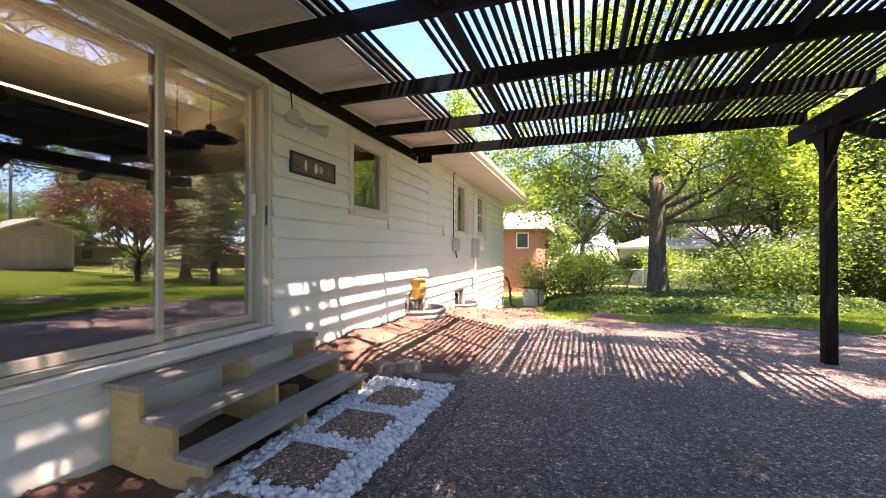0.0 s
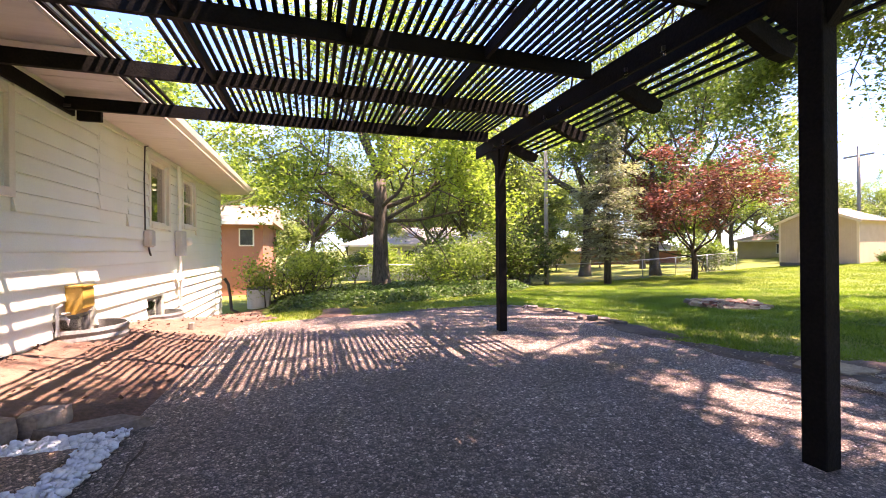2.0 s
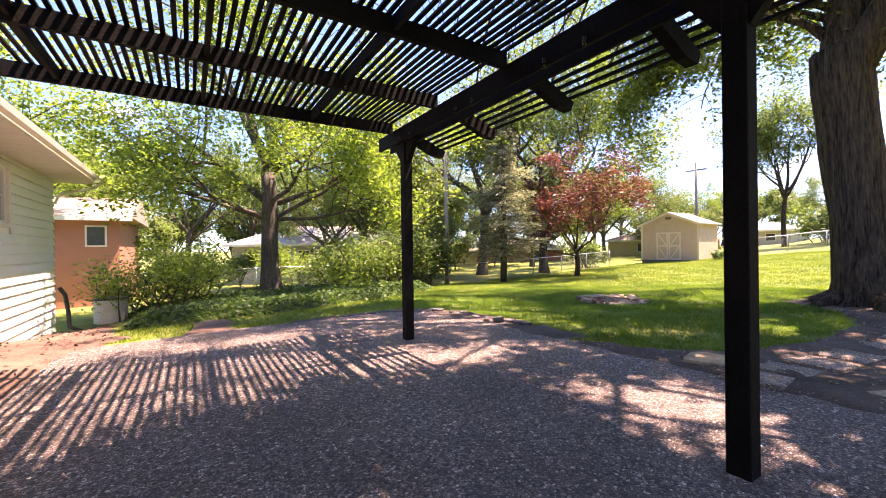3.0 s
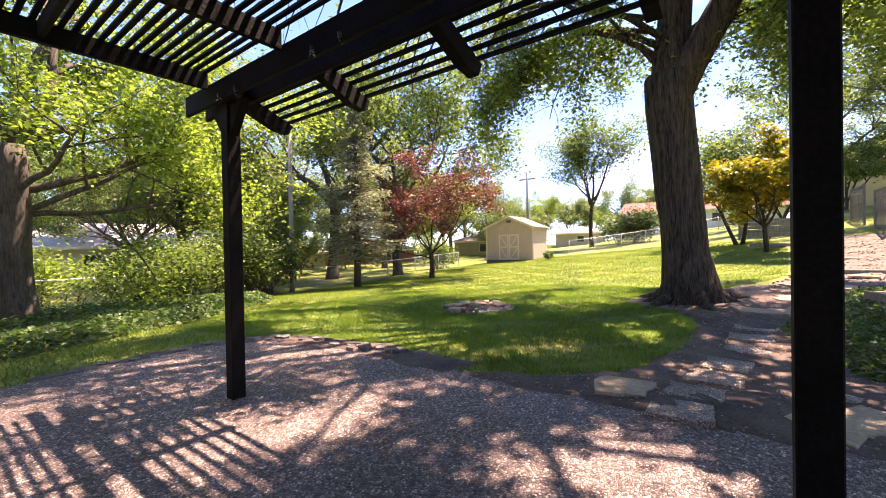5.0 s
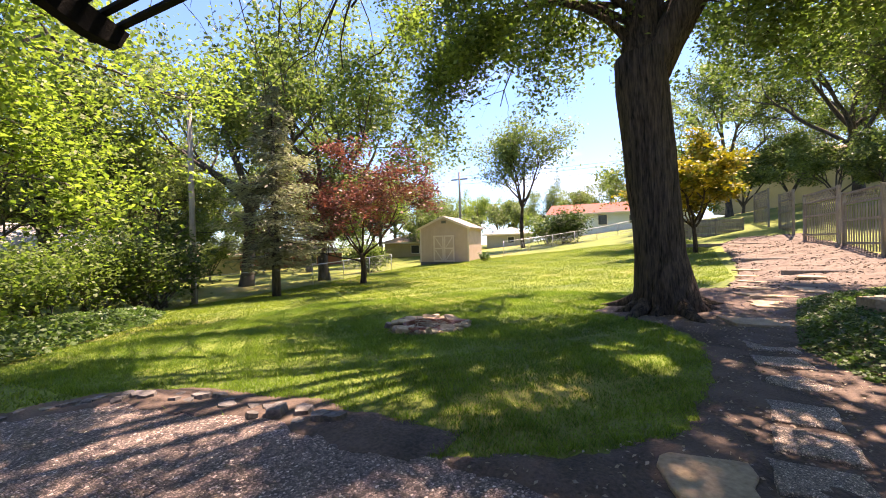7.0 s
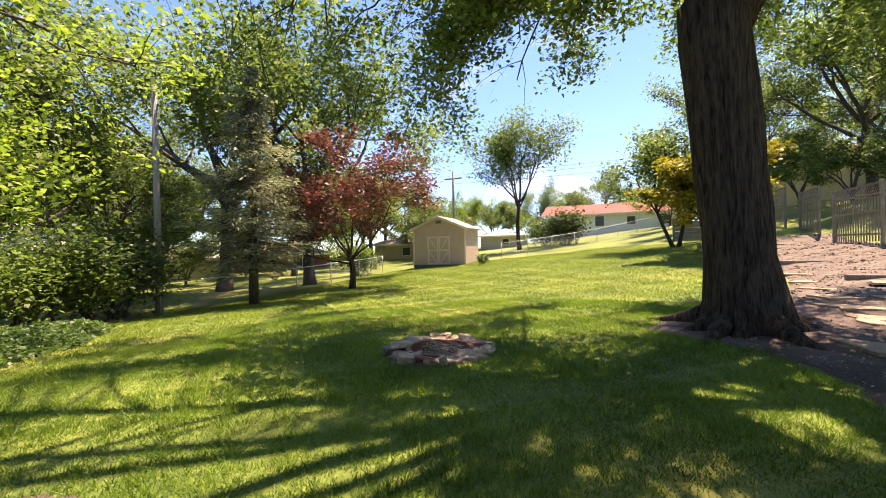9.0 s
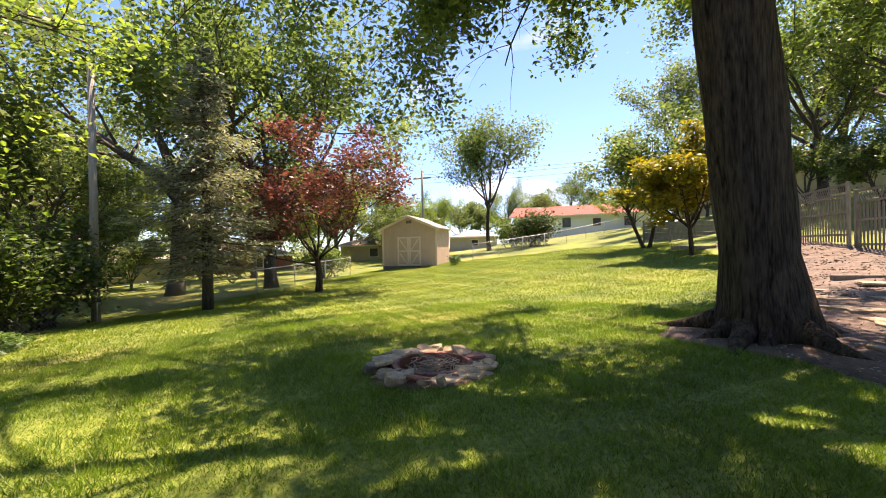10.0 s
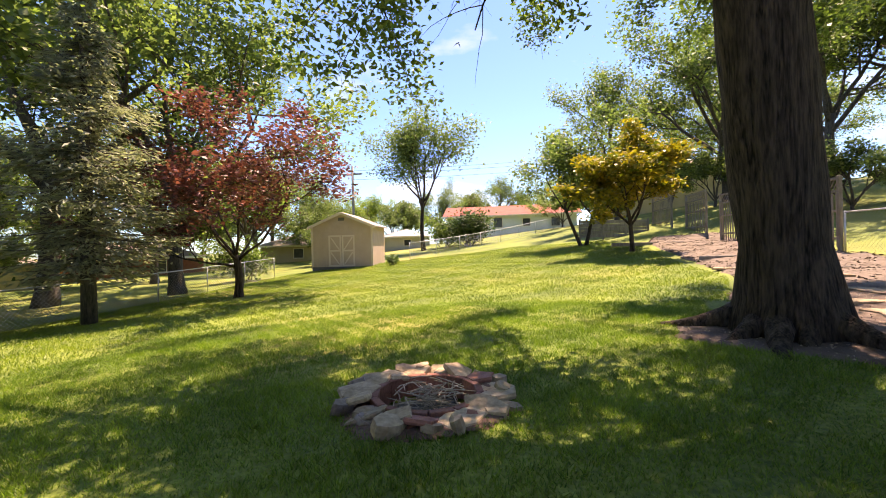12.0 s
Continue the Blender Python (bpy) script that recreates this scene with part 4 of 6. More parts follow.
def tree(name, at, height, r, seed, leaf, nleaf, size, label, category="tree", trunk_part=0.35, limbs=4, spread=0.7, lean=(0, 0), last=3, sd=0.35,
         bark=None, droop=0.0, limb_len=0.36, kids=(4, 4, 4, 3), stems=1, flare=1.35, group="", aspect=0.6, limb_dirs=None, shrink=0.62, wig=1.0, taper=0.3, clear=0.0, west=-99.0, north=99.0, keep=None, boughs=()):
    rng = np.random.default_rng(seed)
    e = empty(name, at, label, category, group)
    paths, tips = [], []
    for s in range(stems):
        h = height * trunk_part
        off = np.array([rng.normal() * 0.14, rng.normal() * 0.14, 0]) if stems > 1 else np.zeros(3)
        ln = np.array([lean[0] + (rng.normal() * 0.35 if stems > 1 else 0), lean[1] + (rng.normal() * 0.35 if stems > 1 else 0), 0])
        t = np.linspace(0, 1, 9)
        pts = [off + np.array([ln[0] * h * q + wig * 0.03 * h * math.sin(3 * q + seed), ln[1] * h * q + wig * 0.02 * h * (math.cos(4 * q + seed) - 1), h * q - 0.15]) for q in t]
        rad = r * (flare - (flare - 0.98) * np.minimum(t * 5, 1)) * (1 - taper * t)
        paths.append((pts, rad))
        for c in range(limbs):
            if limb_dirs:
                dd, ll, start, *fat = limb_dirs[c]
                grow(rng, pts[start] if isinstance(start, int) else np.array(start), dd, ll, r * (fat[0] if fat else 0.5), 1, last, paths, tips, spread, kids, droop, shrink)
                continue
            a = 2 * math.pi * (c + rng.random() * 0.6) / limbs + seed
            d = (math.cos(a) * spread, math.sin(a) * spread, 1.0 - 0.25 * (c % 2))
            grow(rng, pts[-1 - (c % 3)], d, height * limb_len * rng.uniform(0.85, 1.15), r * 0.48, 1, last, paths, tips, spread, kids, droop, shrink)
        if not limb_dirs:
            grow(rng, pts[-1], (0.1, 0.05, 1), height * limb_len, r * 0.6, 1, last, paths, tips, spread, kids, droop, shrink)
    big = paths[:1] + [p for p in paths[1:] if np.mean([q[2] for q in p[0]]) > clear - 0.2]
    v, f = tube_mesh(big[:1 if stems == 1 else 0] or big[:1], 14, 0.12, rng)
    tips = np.array(tips)
    tips = tips[(tips[:, 2] > clear) & (tips[:, 0] > west) & (tips[:, 1] < north)]
    if keep is not None:
        tips = tips[keep(tips)]
    hung = []
    for start, top, end, twigs in boughs:
        start, top, end = (np.array(q, float) for q in (start, top, end))
        pts = [start * (1 - q) ** 2 + 2 * top * q * (1 - q) + end * q * q for q in np.linspace(0, 1, 10)]
        big.append((pts, np.linspace(0.075, 0.016, 10)))
        for k in range(twigs):
            p = pts[2 + int(8 * (k + rng.random()) / twigs) if k < twigs - 1 else 9]
            d = rng.normal(size=3) * np.array([1, 1, 0.25])
            d /= np.linalg.norm(d)
            L = rng.uniform(0.8, 1.7)
            tw = [p + d * L * q - np.array([0, 0, 0.85 * L * q * q]) for q in np.linspace(0, 1, 6)]
            big.append((tw, np.linspace(0.016, 0.004, 6)))
            hung += tw[2:]
    if hung:
        tips = np.concatenate([tips] + [np.array(hung)] * max(1, int(0.065 * len(tips) / len(hung))))
    v2, f2 = tube_mesh(big[1:], 6)
    f2 = [tuple(i + len(v) for i in q) for q in f2]
    mesh_ob("trunk", np.concatenate([v, v2]), f + f2, bark or M["bark"], e, "grey-brown furrowed trunk and limbs", True)
    pick = tips[rng.integers(0, len(tips), nleaf)]
    pos = pick + rng.normal(size=(nleaf, 3)) * sd * np.array([1, 1, 0.7])
    v, f = leaf_mesh(pos, size, rng, aspect=aspect)
    fast_mesh("crown", v, f, leaf, e)
    return e


def place(x, y, dz=0.0):
    return (x, y, gz(x, y) + dz)


# shade tree beside the stepping stones
main_dirs = [((-0.05, 0.32, 1.0), 5.5, 7, 0.92), ((0.05, -0.2, 1.0), 5.5, 7, 0.8), ((0.1, 0.6, 0.95), 5.0, 8, 0.12), ((0.45, 0.85, 0.6), 5.2, (-0.15, 0.75, 6.0), 0.14), ((-0.35, 0.9, 0.6), 5.0, (-0.15, 0.75, 6.3), 0.14),
             ((-1.0, 0.0, 0.15), 7.0, (-0.35, 0.9, 7.6), 0.22), ((-0.9, 0.5, 0.2), 6.5, (-0.45, 1.0, 8.0), 0.22), ((-0.9, -0.45, 0.2), 7.0, (0.0, 0.05, 7.2), 0.22), ((0.5, 0.5, 0.6), 5.0, (0.1, 0.2, 7.4), 0.22),
             ((0.5, -0.6, 0.5), 5.0, (0.05, 0.0, 7.0), 0.22), ((-0.35, 0.9, 0.45), 6.0, (-0.35, 0.9, 7.0), 0.22), ((-0.3, -0.95, 0.35), 6.0, (0.0, 0.05, 6.8), 0.22), ((-0.6, 0.8, 0.3), 6.5, (-0.45, 1.1, 8.4), 0.2), ((-0.75, -0.75, 0.25), 6.5, (0.05, 0.0, 7.6), 0.2), ((-0.5, -0.95, 0.3), 6.0, (0.05, 0.0, 8.2), 0.18), ((-0.95, 0.25, 0.3), 5.0, (-0.4, 1.0, 7.2), 0.18), ((0.35, -0.25, 0.7), 4.5, (0.05, 0.0, 6.6), 0.17), ((0.15, 0.35, 0.7), 4.5, (-0.2, 0.6, 6.8), 0.17),
             ((-0.2, 0.95, 0.35), 7.0, (-0.4, 1.0, 8.0), 0.2), ((-0.65, 0.75, 0.3), 7.5, (-0.4, 1.0, 8.6), 0.2), ((0.45, 0.9, 0.4), 7.0, (-0.3, 1.0, 8.2), 0.2), ((0.9, 0.45, 0.4), 7.0, (0.1, 0.3, 8.0), 0.2), ((-1.0, 0.2, 0.3), 7.5, (-0.3, 0.8, 8.4), 0.2), ((-0.8, 0.6, 0.4), 6.0, (-0.3, 0.8, 8.0), 0.2), ((-0.5, 0.85, 0.45), 6.0, (-0.3, 0.8, 8.2), 0.2)]


def high_crown(p):
    """Drops low twigs above the lawn; openings let sun onto patio edge and pit."""
    x, y, z = p[:, 0], p[:, 1], p[:, 2]
    low = np.where(((x > 0.0) & (y > 3.0)) | (y > 6.2), 9.8, np.where(x > 2.0, 5.6, 7.3))
    sx, sy = x + 11.0 - z * 0.391, y + 3.1 + z * 0.152
    open_edge = (sx > 2.9) & (sx < 4.6) & (sy > 1.6) & (sy < 5.2) & (lump(sx, sy, 1.7, 0.6) > -0.12)
    over_pit = (np.hypot(sx - PIT[0], sy - PIT[1]) < 1.1) & (lump(sx, sy, 2.2, 2.0) > -0.25)
    return (z > low) & (lump(x + 0.4 * z, y, 1.25, 1.3) < 0.12) & ~open_edge & ~over_pit


BOUGHS = [((-0.1, 0.5, 5.3), (-0.7, 2.4, 7.4), (-0.3, 4.2, 5.0), 11), ((-0.1, 0.5, 5.6), (0.3, 3.0, 8.0), (0.3, 5.2, 4.9), 12), ((-0.2, 0.5, 5.8), (-1.0, 3.0, 8.4), (-0.8, 5.9, 6.0), 10),
          ((0.05, 0.1, 5.4), (0.4, -1.6, 6.8), (0.9, -3.2, 5.6), 8), ((0.05, 0.0, 5.8), (0.2, -2.4, 7.6), (0.8, -4.6, 6.0), 9)]

tree("shade_tree", place(11.0, 3.08, -0.05), 13, 0.45, 3, M["leaf"], 150000, 0.1, "tall mature maple with thick furrowed grey trunk on the lawn", trunk_part=0.39, limbs=25, keep=high_crown, boughs=BOUGHS,
     lean=(-0.025, 0.075), sd=0.25, droop=0.95, clear=5.2, west=-7.4, flare=1.55, limb_dirs=main_dirs, kids=(4, 4, 4, 3), spread=0.85, wig=0.1, taper=-0.06)
# trunk stands out of view; limbs aimed so their shade covers patio and steps
over_dirs = [((-0.2, 1.0, 0.45), 7.0, 8), ((-0.6, 0.9, 0.4), 7.0, 8), ((-1.0, 0.55, 0.33), 7.5, 8), ((-0.9, 0.4, 0.5), 5.5, 8), ((-0.35, 1.0, 0.25), 7.5, 8), ((0.5, 0.3, 0.8), 4.0, 8), ((-0.3, -0.5, 0.9), 4.0, 8), ((-0.1, 0.9, 0.9), 6.5, 8), ((0.5, 1.0, 0.32), 6.5, 8), ((0.44, 1.0, 0.26), 5.5, 8), ((-1.0, 0.6, 0.4), 8.0, 8), ((-1.0, 0.8, 0.35), 8.0, 8)]
def patio_gaps(p):
    """Openings in the boughs, cut along the sun's path to light the patio edge."""
    x, y = p[:, 0] + 5.6 - p[:, 2] * 0.391, p[:, 1] - 4.6 + p[:, 2] * 0.152
    return ~((x > 2.9) & (x < 4.6) & (y > 1.6) & (y < 5.2) & (lump(x, y, 1.7, 0.6) > -0.12))


tree("overhanging_tree", place(5.6, -4.6, -0.05), 13, 0.4, 17, M["leaf"], 58000, 0.16, "leafy tree whose boughs reach over the pergola", trunk_part=0.42, limbs=12, sd=0.27, limb_dirs=over_dirs, kids=(4, 4, 4, 3), spread=0.8, wig=0.5, droop=0.2, clear=4.5, north=7.6, keep=patio_gaps)
# tree behind the patio
ash_dirs = [((-0.75, 0.05, 0.55), 4.0, 6, 0.4), ((0.45, 0.1, 0.9), 4.0, 8, 0.5), ((-0.35, -0.3, 1.0), 4.2, 8, 0.5), ((0.8, -0.2, 0.5), 3.6, 6, 0.32), ((0.1, 0.6, 0.8), 4.0, 7, 0.32), ((-0.7, 0.3, 0.35), 3.5, 5, 0.28), ((0.6, -0.5, 0.4), 3.2, 5, 0.25), ((0.9, -0.2, 0.3), 3.2, 5, 0.25), ((-0.9, -0.35, 0.25), 3.0, 5, 0.25), ((0.2, -0.85, 0.35), 2.8, 6, 0.25), ((0.25, -0.2, 1.0), 5.5, 8, 0.42), ((-0.5, -0.2, 0.9), 5.0, 8, 0.38), ((0.7, 0.2, 0.7), 5.0, 8, 0.34)]
tree("ash_tree", place(2.75, 16.2, -0.05), 10, 0.34, 11, M["leaf_bright"], 38000, 0.135, "leafy green tree with leaning grey trunk behind the patio", trunk_part=0.45, limbs=13, bark=M["bark_far"],
     lean=(-0.08, 0), sd=0.3, limb_dirs=ash_dirs, kids=(5, 5, 4, 4), spread=0.9, droop=0.5)
# red plum
plum_dirs = [((0.8, 0.1, 0.75), 3.1, 7, 0.34), ((-0.8, 0.2, 0.8), 3.1, 7, 0.34), ((0.1, 0.8, 0.85), 3.1, 8, 0.34), ((0, -0.9, 0.75), 3.2, 7, 0.34), ((0.3, 0.4, 1), 3.6, 8, 0.34), ((-0.3, -0.4, 1), 3.6, 8, 0.34), ((-0.3, 0.95, 0.12), 2.4, 6, 0.34)]
plum = tree("red_leaf_plum", place(19.2, 16.7, -0.05), 6, 0.135, 7, M["leaf_red"], 15000, 0.13, "purple-red leaved ornamental tree on the lawn", trunk_part=0.3, limbs=7, sd=0.22, limb_dirs=plum_dirs, kids=(4, 4, 4, 4), spread=0.8)
plum.scale = (1.28, 1.28, 1.0)
# gold-green magnolia
gold_dirs = [((0.7, 0.1, 0.8), 1.7, 7), ((-0.7, 0.3, 0.8), 1.7, 7), ((0.1, 0.8, 0.8), 1.7, 7), ((0, -0.8, 0.8), 1.8, 7), ((0.1, 0.1, 1), 2.2, 8), ((-0.3, -0.4, 1), 2.0, 8)]
tree("golden_tree", place(23.7, 1.4, -0.05), 5, 0.11, 21, M["leaf_gold"], 11000, 0.19, "small round tree with golden and green leaves", trunk_part=0.3, limbs=6, sd=0.2, limb_dirs=gold_dirs, kids=(4, 4, 4, 3), spread=0.75)
tree("twin_stem_tree", place(29.9, 2.5, -0.05), 7, 0.11, 22, M["leaf_far"], 8000, 0.2, "slender tree with two stems and thin pale foliage", trunk_part=0.35, limbs=3, sd=0.4, stems=2, kids=(4, 4, 3, 3))
tree("slender_tree", place(45, 15.2, -0.1), 15, 0.22, 23, M["leaf_far"], 13000, 0.26, "tall slender tree with open light foliage", trunk_part=0.34, limbs=6, sd=0.6, limb_len=0.32, spread=0.6)


def spruce(at, height, seed):
    rng = np.random.default_rng(seed)
    e = empty("spruce", at, "tall grey-green spruce with bare lower trunk", "tree")
    v, f = tube_mesh([([(0, 0, -0.1), (0.02, 0, height * 0.5), (0, 0, height)], [0.2, 0.13, 0.015])], 10)
    paths, cents, outs = [], [], []
    z = height * 0.16
    while z < height * 0.985:
        q = (z / height - 0.16) / 0.84
        reach = (1.3 + 1.0 * min(q * 4, 1)) * (1 - q) ** 0.75 + 0.12
        for c in range(5):
            a = rng.random() * 6.283
            L = reach * rng.uniform(0.4, 1.2) * 1.2
            pts = [np.array([math.cos(a) * L * s, math.sin(a) * L * s, z - 0.28 * L * s + 0.16 * L * s * s]) for s in np.linspace(0, 1, 5)]
            paths.append((pts, np.linspace(0.025, 0.006, 5)))
            n = int(52 * L) + 10
            s = rng.random(n) ** 0.7
            cc = np.array([math.cos(a), math.sin(a), 0])
            side = np.array([-math.sin(a), math.cos(a), 0])
            p = cc * (L * s)[:, None] + side * (rng.normal(size=n) * 0.2 * L * (0.35 + s * 0.65))[:, None]
            p[:, 2] += z - 0.28 * L * s + 0.16 * L * s * s - np.abs(rng.normal(size=n)) * 0.16
            cents.append(p)
            outs.append(np.repeat((cc - np.array([0, 0, 0.3]))[None], n, 0))
        z += 0.2
    v2, f2 = tube_mesh(paths, 4)
    mesh_ob("trunk", np.concatenate([v, v2]), f + [tuple(i + len(v) for i in q) for q in f2], M["bark_far"], e, "straight grey trunk with thin limbs", True)
    v, f = leaf_mesh(np.concatenate(cents), 0.2, rng, aspect=0.26, out=np.concatenate(outs))
    fast_mesh("crown", v, f, M["needle"], e)
    return e


spruce(place(15.0, 18.2, 0), 9.6, 4)

# trees beyond the garden
FAR = []
for k, (lf, n, lab) in enumerate(((M["leaf_far"], 15000, "tall leafy green tree beyond the garden"), (M["leaf_bright"], 14000, "tall bright green tree beyond the garden"), (M["leaf_far"], 15000, "tall dark green tree beyond the garden"))):
    FAR.append(tree("background_tree", (0, 0, -300), 15, 0.3, 40 + k, lf, n + 5000, 0.2, lab, trunk_part=0.3, limbs=6, sd=0.42, bark=M["bark_far"], group="trees beyond the garden", limb_len=0.33, kids=(4, 4, 4, 3)))
FILL = tree("background_tree", (0, 0, -300), 9, 0.2, 49, M["leaf_far"], 11000, 0.27, "bushy green tree at the back of the neighbouring gardens", trunk_part=0.12, limbs=5, sd=0.36, bark=M["bark_far"], group="trees beyond the garden", limb_len=0.4, kids=(4, 4, 3, 3))
FAR.append(FILL)
SPOTS = [
    (11, 29.5, 0, 1.15),     (-9, 21.5, 1, 0.95),     (-2, 58, 3, 1.1), (5, 60, 3, 1.2), (13, 60, 3, 1.15), (20, 60, 3, 1.2), (28, 56, 3, 1.2), (35, 60, 3, 1.2), (43, 56, 3, 1.2), (50, 48, 3, 1.1), (58, 46, 3, 1.2), (63, 36, 3, 1.1), (70, 32, 3, 1.1), (76, 24, 3, 1.1), (82, 14, 3, 1.1), (82, 2, 3, 1.1), (18, 33, 3, 0.45), (23, 35, 3, 0.5), (29, 36, 3, 0.5), (3, 31, 3, 0.35), (0, 28, 3, 0.35),
    (41, -6.5, 3, 0.7), (36, -7.5, 3, 0.6), (46, -4.5, 3, 0.8), (-4, 33, 3, 0.8), (17, 31, 3, 0.7), (42, 38, 3, 0.9), (47, 27, 3, 0.8), (41, 24, 3, 0.5), (58, 22, 3, 0.9), (66, 12, 3, 0.9), (68, -2, 3, 1.0), (50, 1, 3, 0.6), (-12, 24, 3, 0.8), (30, -16, 0, 1.0), (20, -7.5, 3, 0.4), (24, -7, 3, 0.42), (28, -7, 3, 0.5), (16.5, -8, 3, 0.45), (22, -16, 0, 0.9), (36, 0, 3, 0.6),
    (20.0, 26.6, 0, 1.35), (22.3, 22.2, 2, 1.15), (-6, 44, 1, 1.0), (0, 47, 0, 1.1), (6, 50, 2, 1.1), (12, 46, 1, 0.9), (17, 42, 0, 1.0), (22, 50, 2, 1.1), (27, 47, 0, 1.15), (34, 52, 1, 1.0),
    (40, 48, 2, 1.1), (46, 44, 0, 1.0), (30, 31, 0, 0.9), (37, 29, 1, 0.8), (44, 33, 2, 0.9), (52, 32, 0, 0.8), (64, 28, 1, 0.7), (72, 18, 0, 0.75), (75, 8, 2, 0.8), (70, -2, 1, 0.8),
    (44, -3, 2, 1.0), (38, -9, 0, 1.05), (31, -11, 2, 0.95), (46, -14, 1, 1.1), (26, -16, 0, 1.1), (34, -22, 1, 1.1), (20, -18, 2, 1.0), (12, -22, 0, 1.1), (2, -24, 2, 1.0), (-14, 38, 0, 1.0), (-18, 28, 2, 0.9),
    (8.5, 30, 0, 0.62), (14.2, 26.5, 2, 0.62), (-7, 30, 1, 0.7), (60, -12, 0, 1.0), (58, 40, 2, 1.0), (54, -22, 2, 1.1)]
rs = random.Random(3)
for x, y, k, s in SPOTS:
    c = copy_thing(FAR[k], pose(x, y, gz(x, y) - 0.1, 0, 0, rs.uniform(0, 360)))
    c.scale = (s * rs.uniform(0.9, 1.1), s * rs.uniform(0.9, 1.1), s)
for k, ob in enumerate(FAR):
    x, y = ((10, 58), (30, 60), (-12, 52), (-16, 44))[k]
    ob.location = (x, y, gz(x, y) - 0.1)


def shrub(name, at, size, seed, leaf, n, lsize, label, category="shrub", tall=1.0, group=""):
    rng = np.random.default_rng(seed)
    e = empty(name, at, label, category, group)
    paths, tips = [], []
    for c in range(9):
        a = rng.random() * 6.28
        d = (math.cos(a) * 0.7, math.sin(a) * 0.7, 1.0 * tall)
        grow(rng, (rng.normal() * 0.12 * size, rng.normal() * 0.12 * size, -0.05), d, size * 0.75 * rng.uniform(0.7, 1.2), 0.018 * size, 1, 2, paths, tips, 0.8, (5, 5, 4))
    v, f = tube_mesh(paths, 5)
    mesh_ob("woody_base", v, f, M["bark_far"], e, "thin woody stems", True)
    tips = np.array(tips)
    pos = tips[rng.integers(0, len(tips), n)] + rng.normal(size=(n, 3)) * size * 0.13
    pos[:, 2] = np.abs(pos[:, 2]) + 0.03
    v, f = leaf_mesh(pos, lsize, rng)
    fast_mesh("crown", v, f, leaf, e)
    return e


for i, (x, y, s, lf, n, ls) in enumerate([(-1.3, 15.6, 1.4, "leaf_bright", 2000, 0.1), (-0.2, 15.3, 1.6, "leaf_bright", 2400, 0.1), (0.6, 17.0, 1.8, "leaf_bright", 2400, 0.11), (-0.9, 18.0, 2.0, "leaf_bright", 2400, 0.11),
                                           (5.6, 18.5, 1.7, "leaf", 2600, 0.14), (7.6, 19.5, 2.0, "leaf", 3000, 0.15), (9.2, 20.5, 2.7, "leaf", 4200, 0.15), (10.8, 20.5, 3.1, "leaf_dark", 5200, 0.15),
                                           (12.0, 21.8, 3.0, "leaf_dark", 5200, 0.15), (4.2, 21.5, 2.0, "leaf_bright", 3000, 0.15), (27.0, 22.0, 2.2, "leaf", 3000, 0.18), (29.0, 13.5, 0.6, "ivy", 900, 0.1),
                                           (43.5, 10.5, 3.2, "leaf_dark", 4200, 0.25), (47.0, 13.0, 2.6, "leaf", 3000, 0.25), (6.8, 22.5, 2.2, "leaf_dark", 3200, 0.15)]):
    shrub("shrub", place(x, y), s, 60 + i, M[lf], n, ls, "dense dark green shrub by the fence" if lf == "leaf_dark" else "leafy green shrub at the edge of the garden", group="shrubs")

# ---- shed ----
SHED_AT = place(29.6, 17.0)


def shed():
    e = empty("garden_shed", (SHED_AT[0], SHED_AT[1], SHED_AT[2]), "tan wooden garden shed with double doors and gable roof", "shed", rz=4)
    hw, dp, hh, ap = 1.95, 3.3, 2.72, 3.55
    part("wall", prism([(-hw, -0.1), (hw, -0.1), (hw, hh), (0, ap - 0.06), (-hw, hh)], "x", 0, dp), M["shed"], e)
    for s in (-1, 1):
        part("roof", prism([(s * (hw + 0.22), hh - 0.13), (s * (hw + 0.22), hh - 0.06), (0, ap + 0.02), (0, ap - 0.05)], "x", -0.2, dp + 0.2), M["shed_roof"], e, "grey-tan shingle roof slope")
        part("barge_board", prism([(s * (hw + 0.22), hh - 0.23), (s * (hw + 0.22), hh - 0.06), (0, ap + 0.02), (0, ap - 0.15)], "x", -0.24, -0.205), M["shed_trim"], e)
        part("corner_board", box((-0.02, s * hw - 0.06, -0.05), (0.0 - 0.002, s * hw + 0.06, hh)), M["shed_trim"], e)
    for yy in np.arange(-hw + 0.3, hw, 0.3):
        part("batten", box((-0.012, yy - 0.012, 0), (-0.001, yy + 0.012, hh)), M["shed"], e)
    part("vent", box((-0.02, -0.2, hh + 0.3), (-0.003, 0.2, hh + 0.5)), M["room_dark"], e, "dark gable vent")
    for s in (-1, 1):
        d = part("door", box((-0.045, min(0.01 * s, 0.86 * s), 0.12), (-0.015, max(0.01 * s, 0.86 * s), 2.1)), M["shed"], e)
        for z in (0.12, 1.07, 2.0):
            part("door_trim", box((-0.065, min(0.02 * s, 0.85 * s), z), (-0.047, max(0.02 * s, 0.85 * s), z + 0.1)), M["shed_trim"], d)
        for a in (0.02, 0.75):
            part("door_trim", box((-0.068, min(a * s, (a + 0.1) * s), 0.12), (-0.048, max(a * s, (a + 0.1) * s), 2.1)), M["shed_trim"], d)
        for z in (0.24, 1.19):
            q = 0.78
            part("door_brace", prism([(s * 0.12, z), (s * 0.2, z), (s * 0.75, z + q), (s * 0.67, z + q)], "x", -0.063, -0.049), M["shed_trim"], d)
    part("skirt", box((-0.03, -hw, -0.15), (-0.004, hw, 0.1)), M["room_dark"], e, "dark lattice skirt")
    return e


shed()


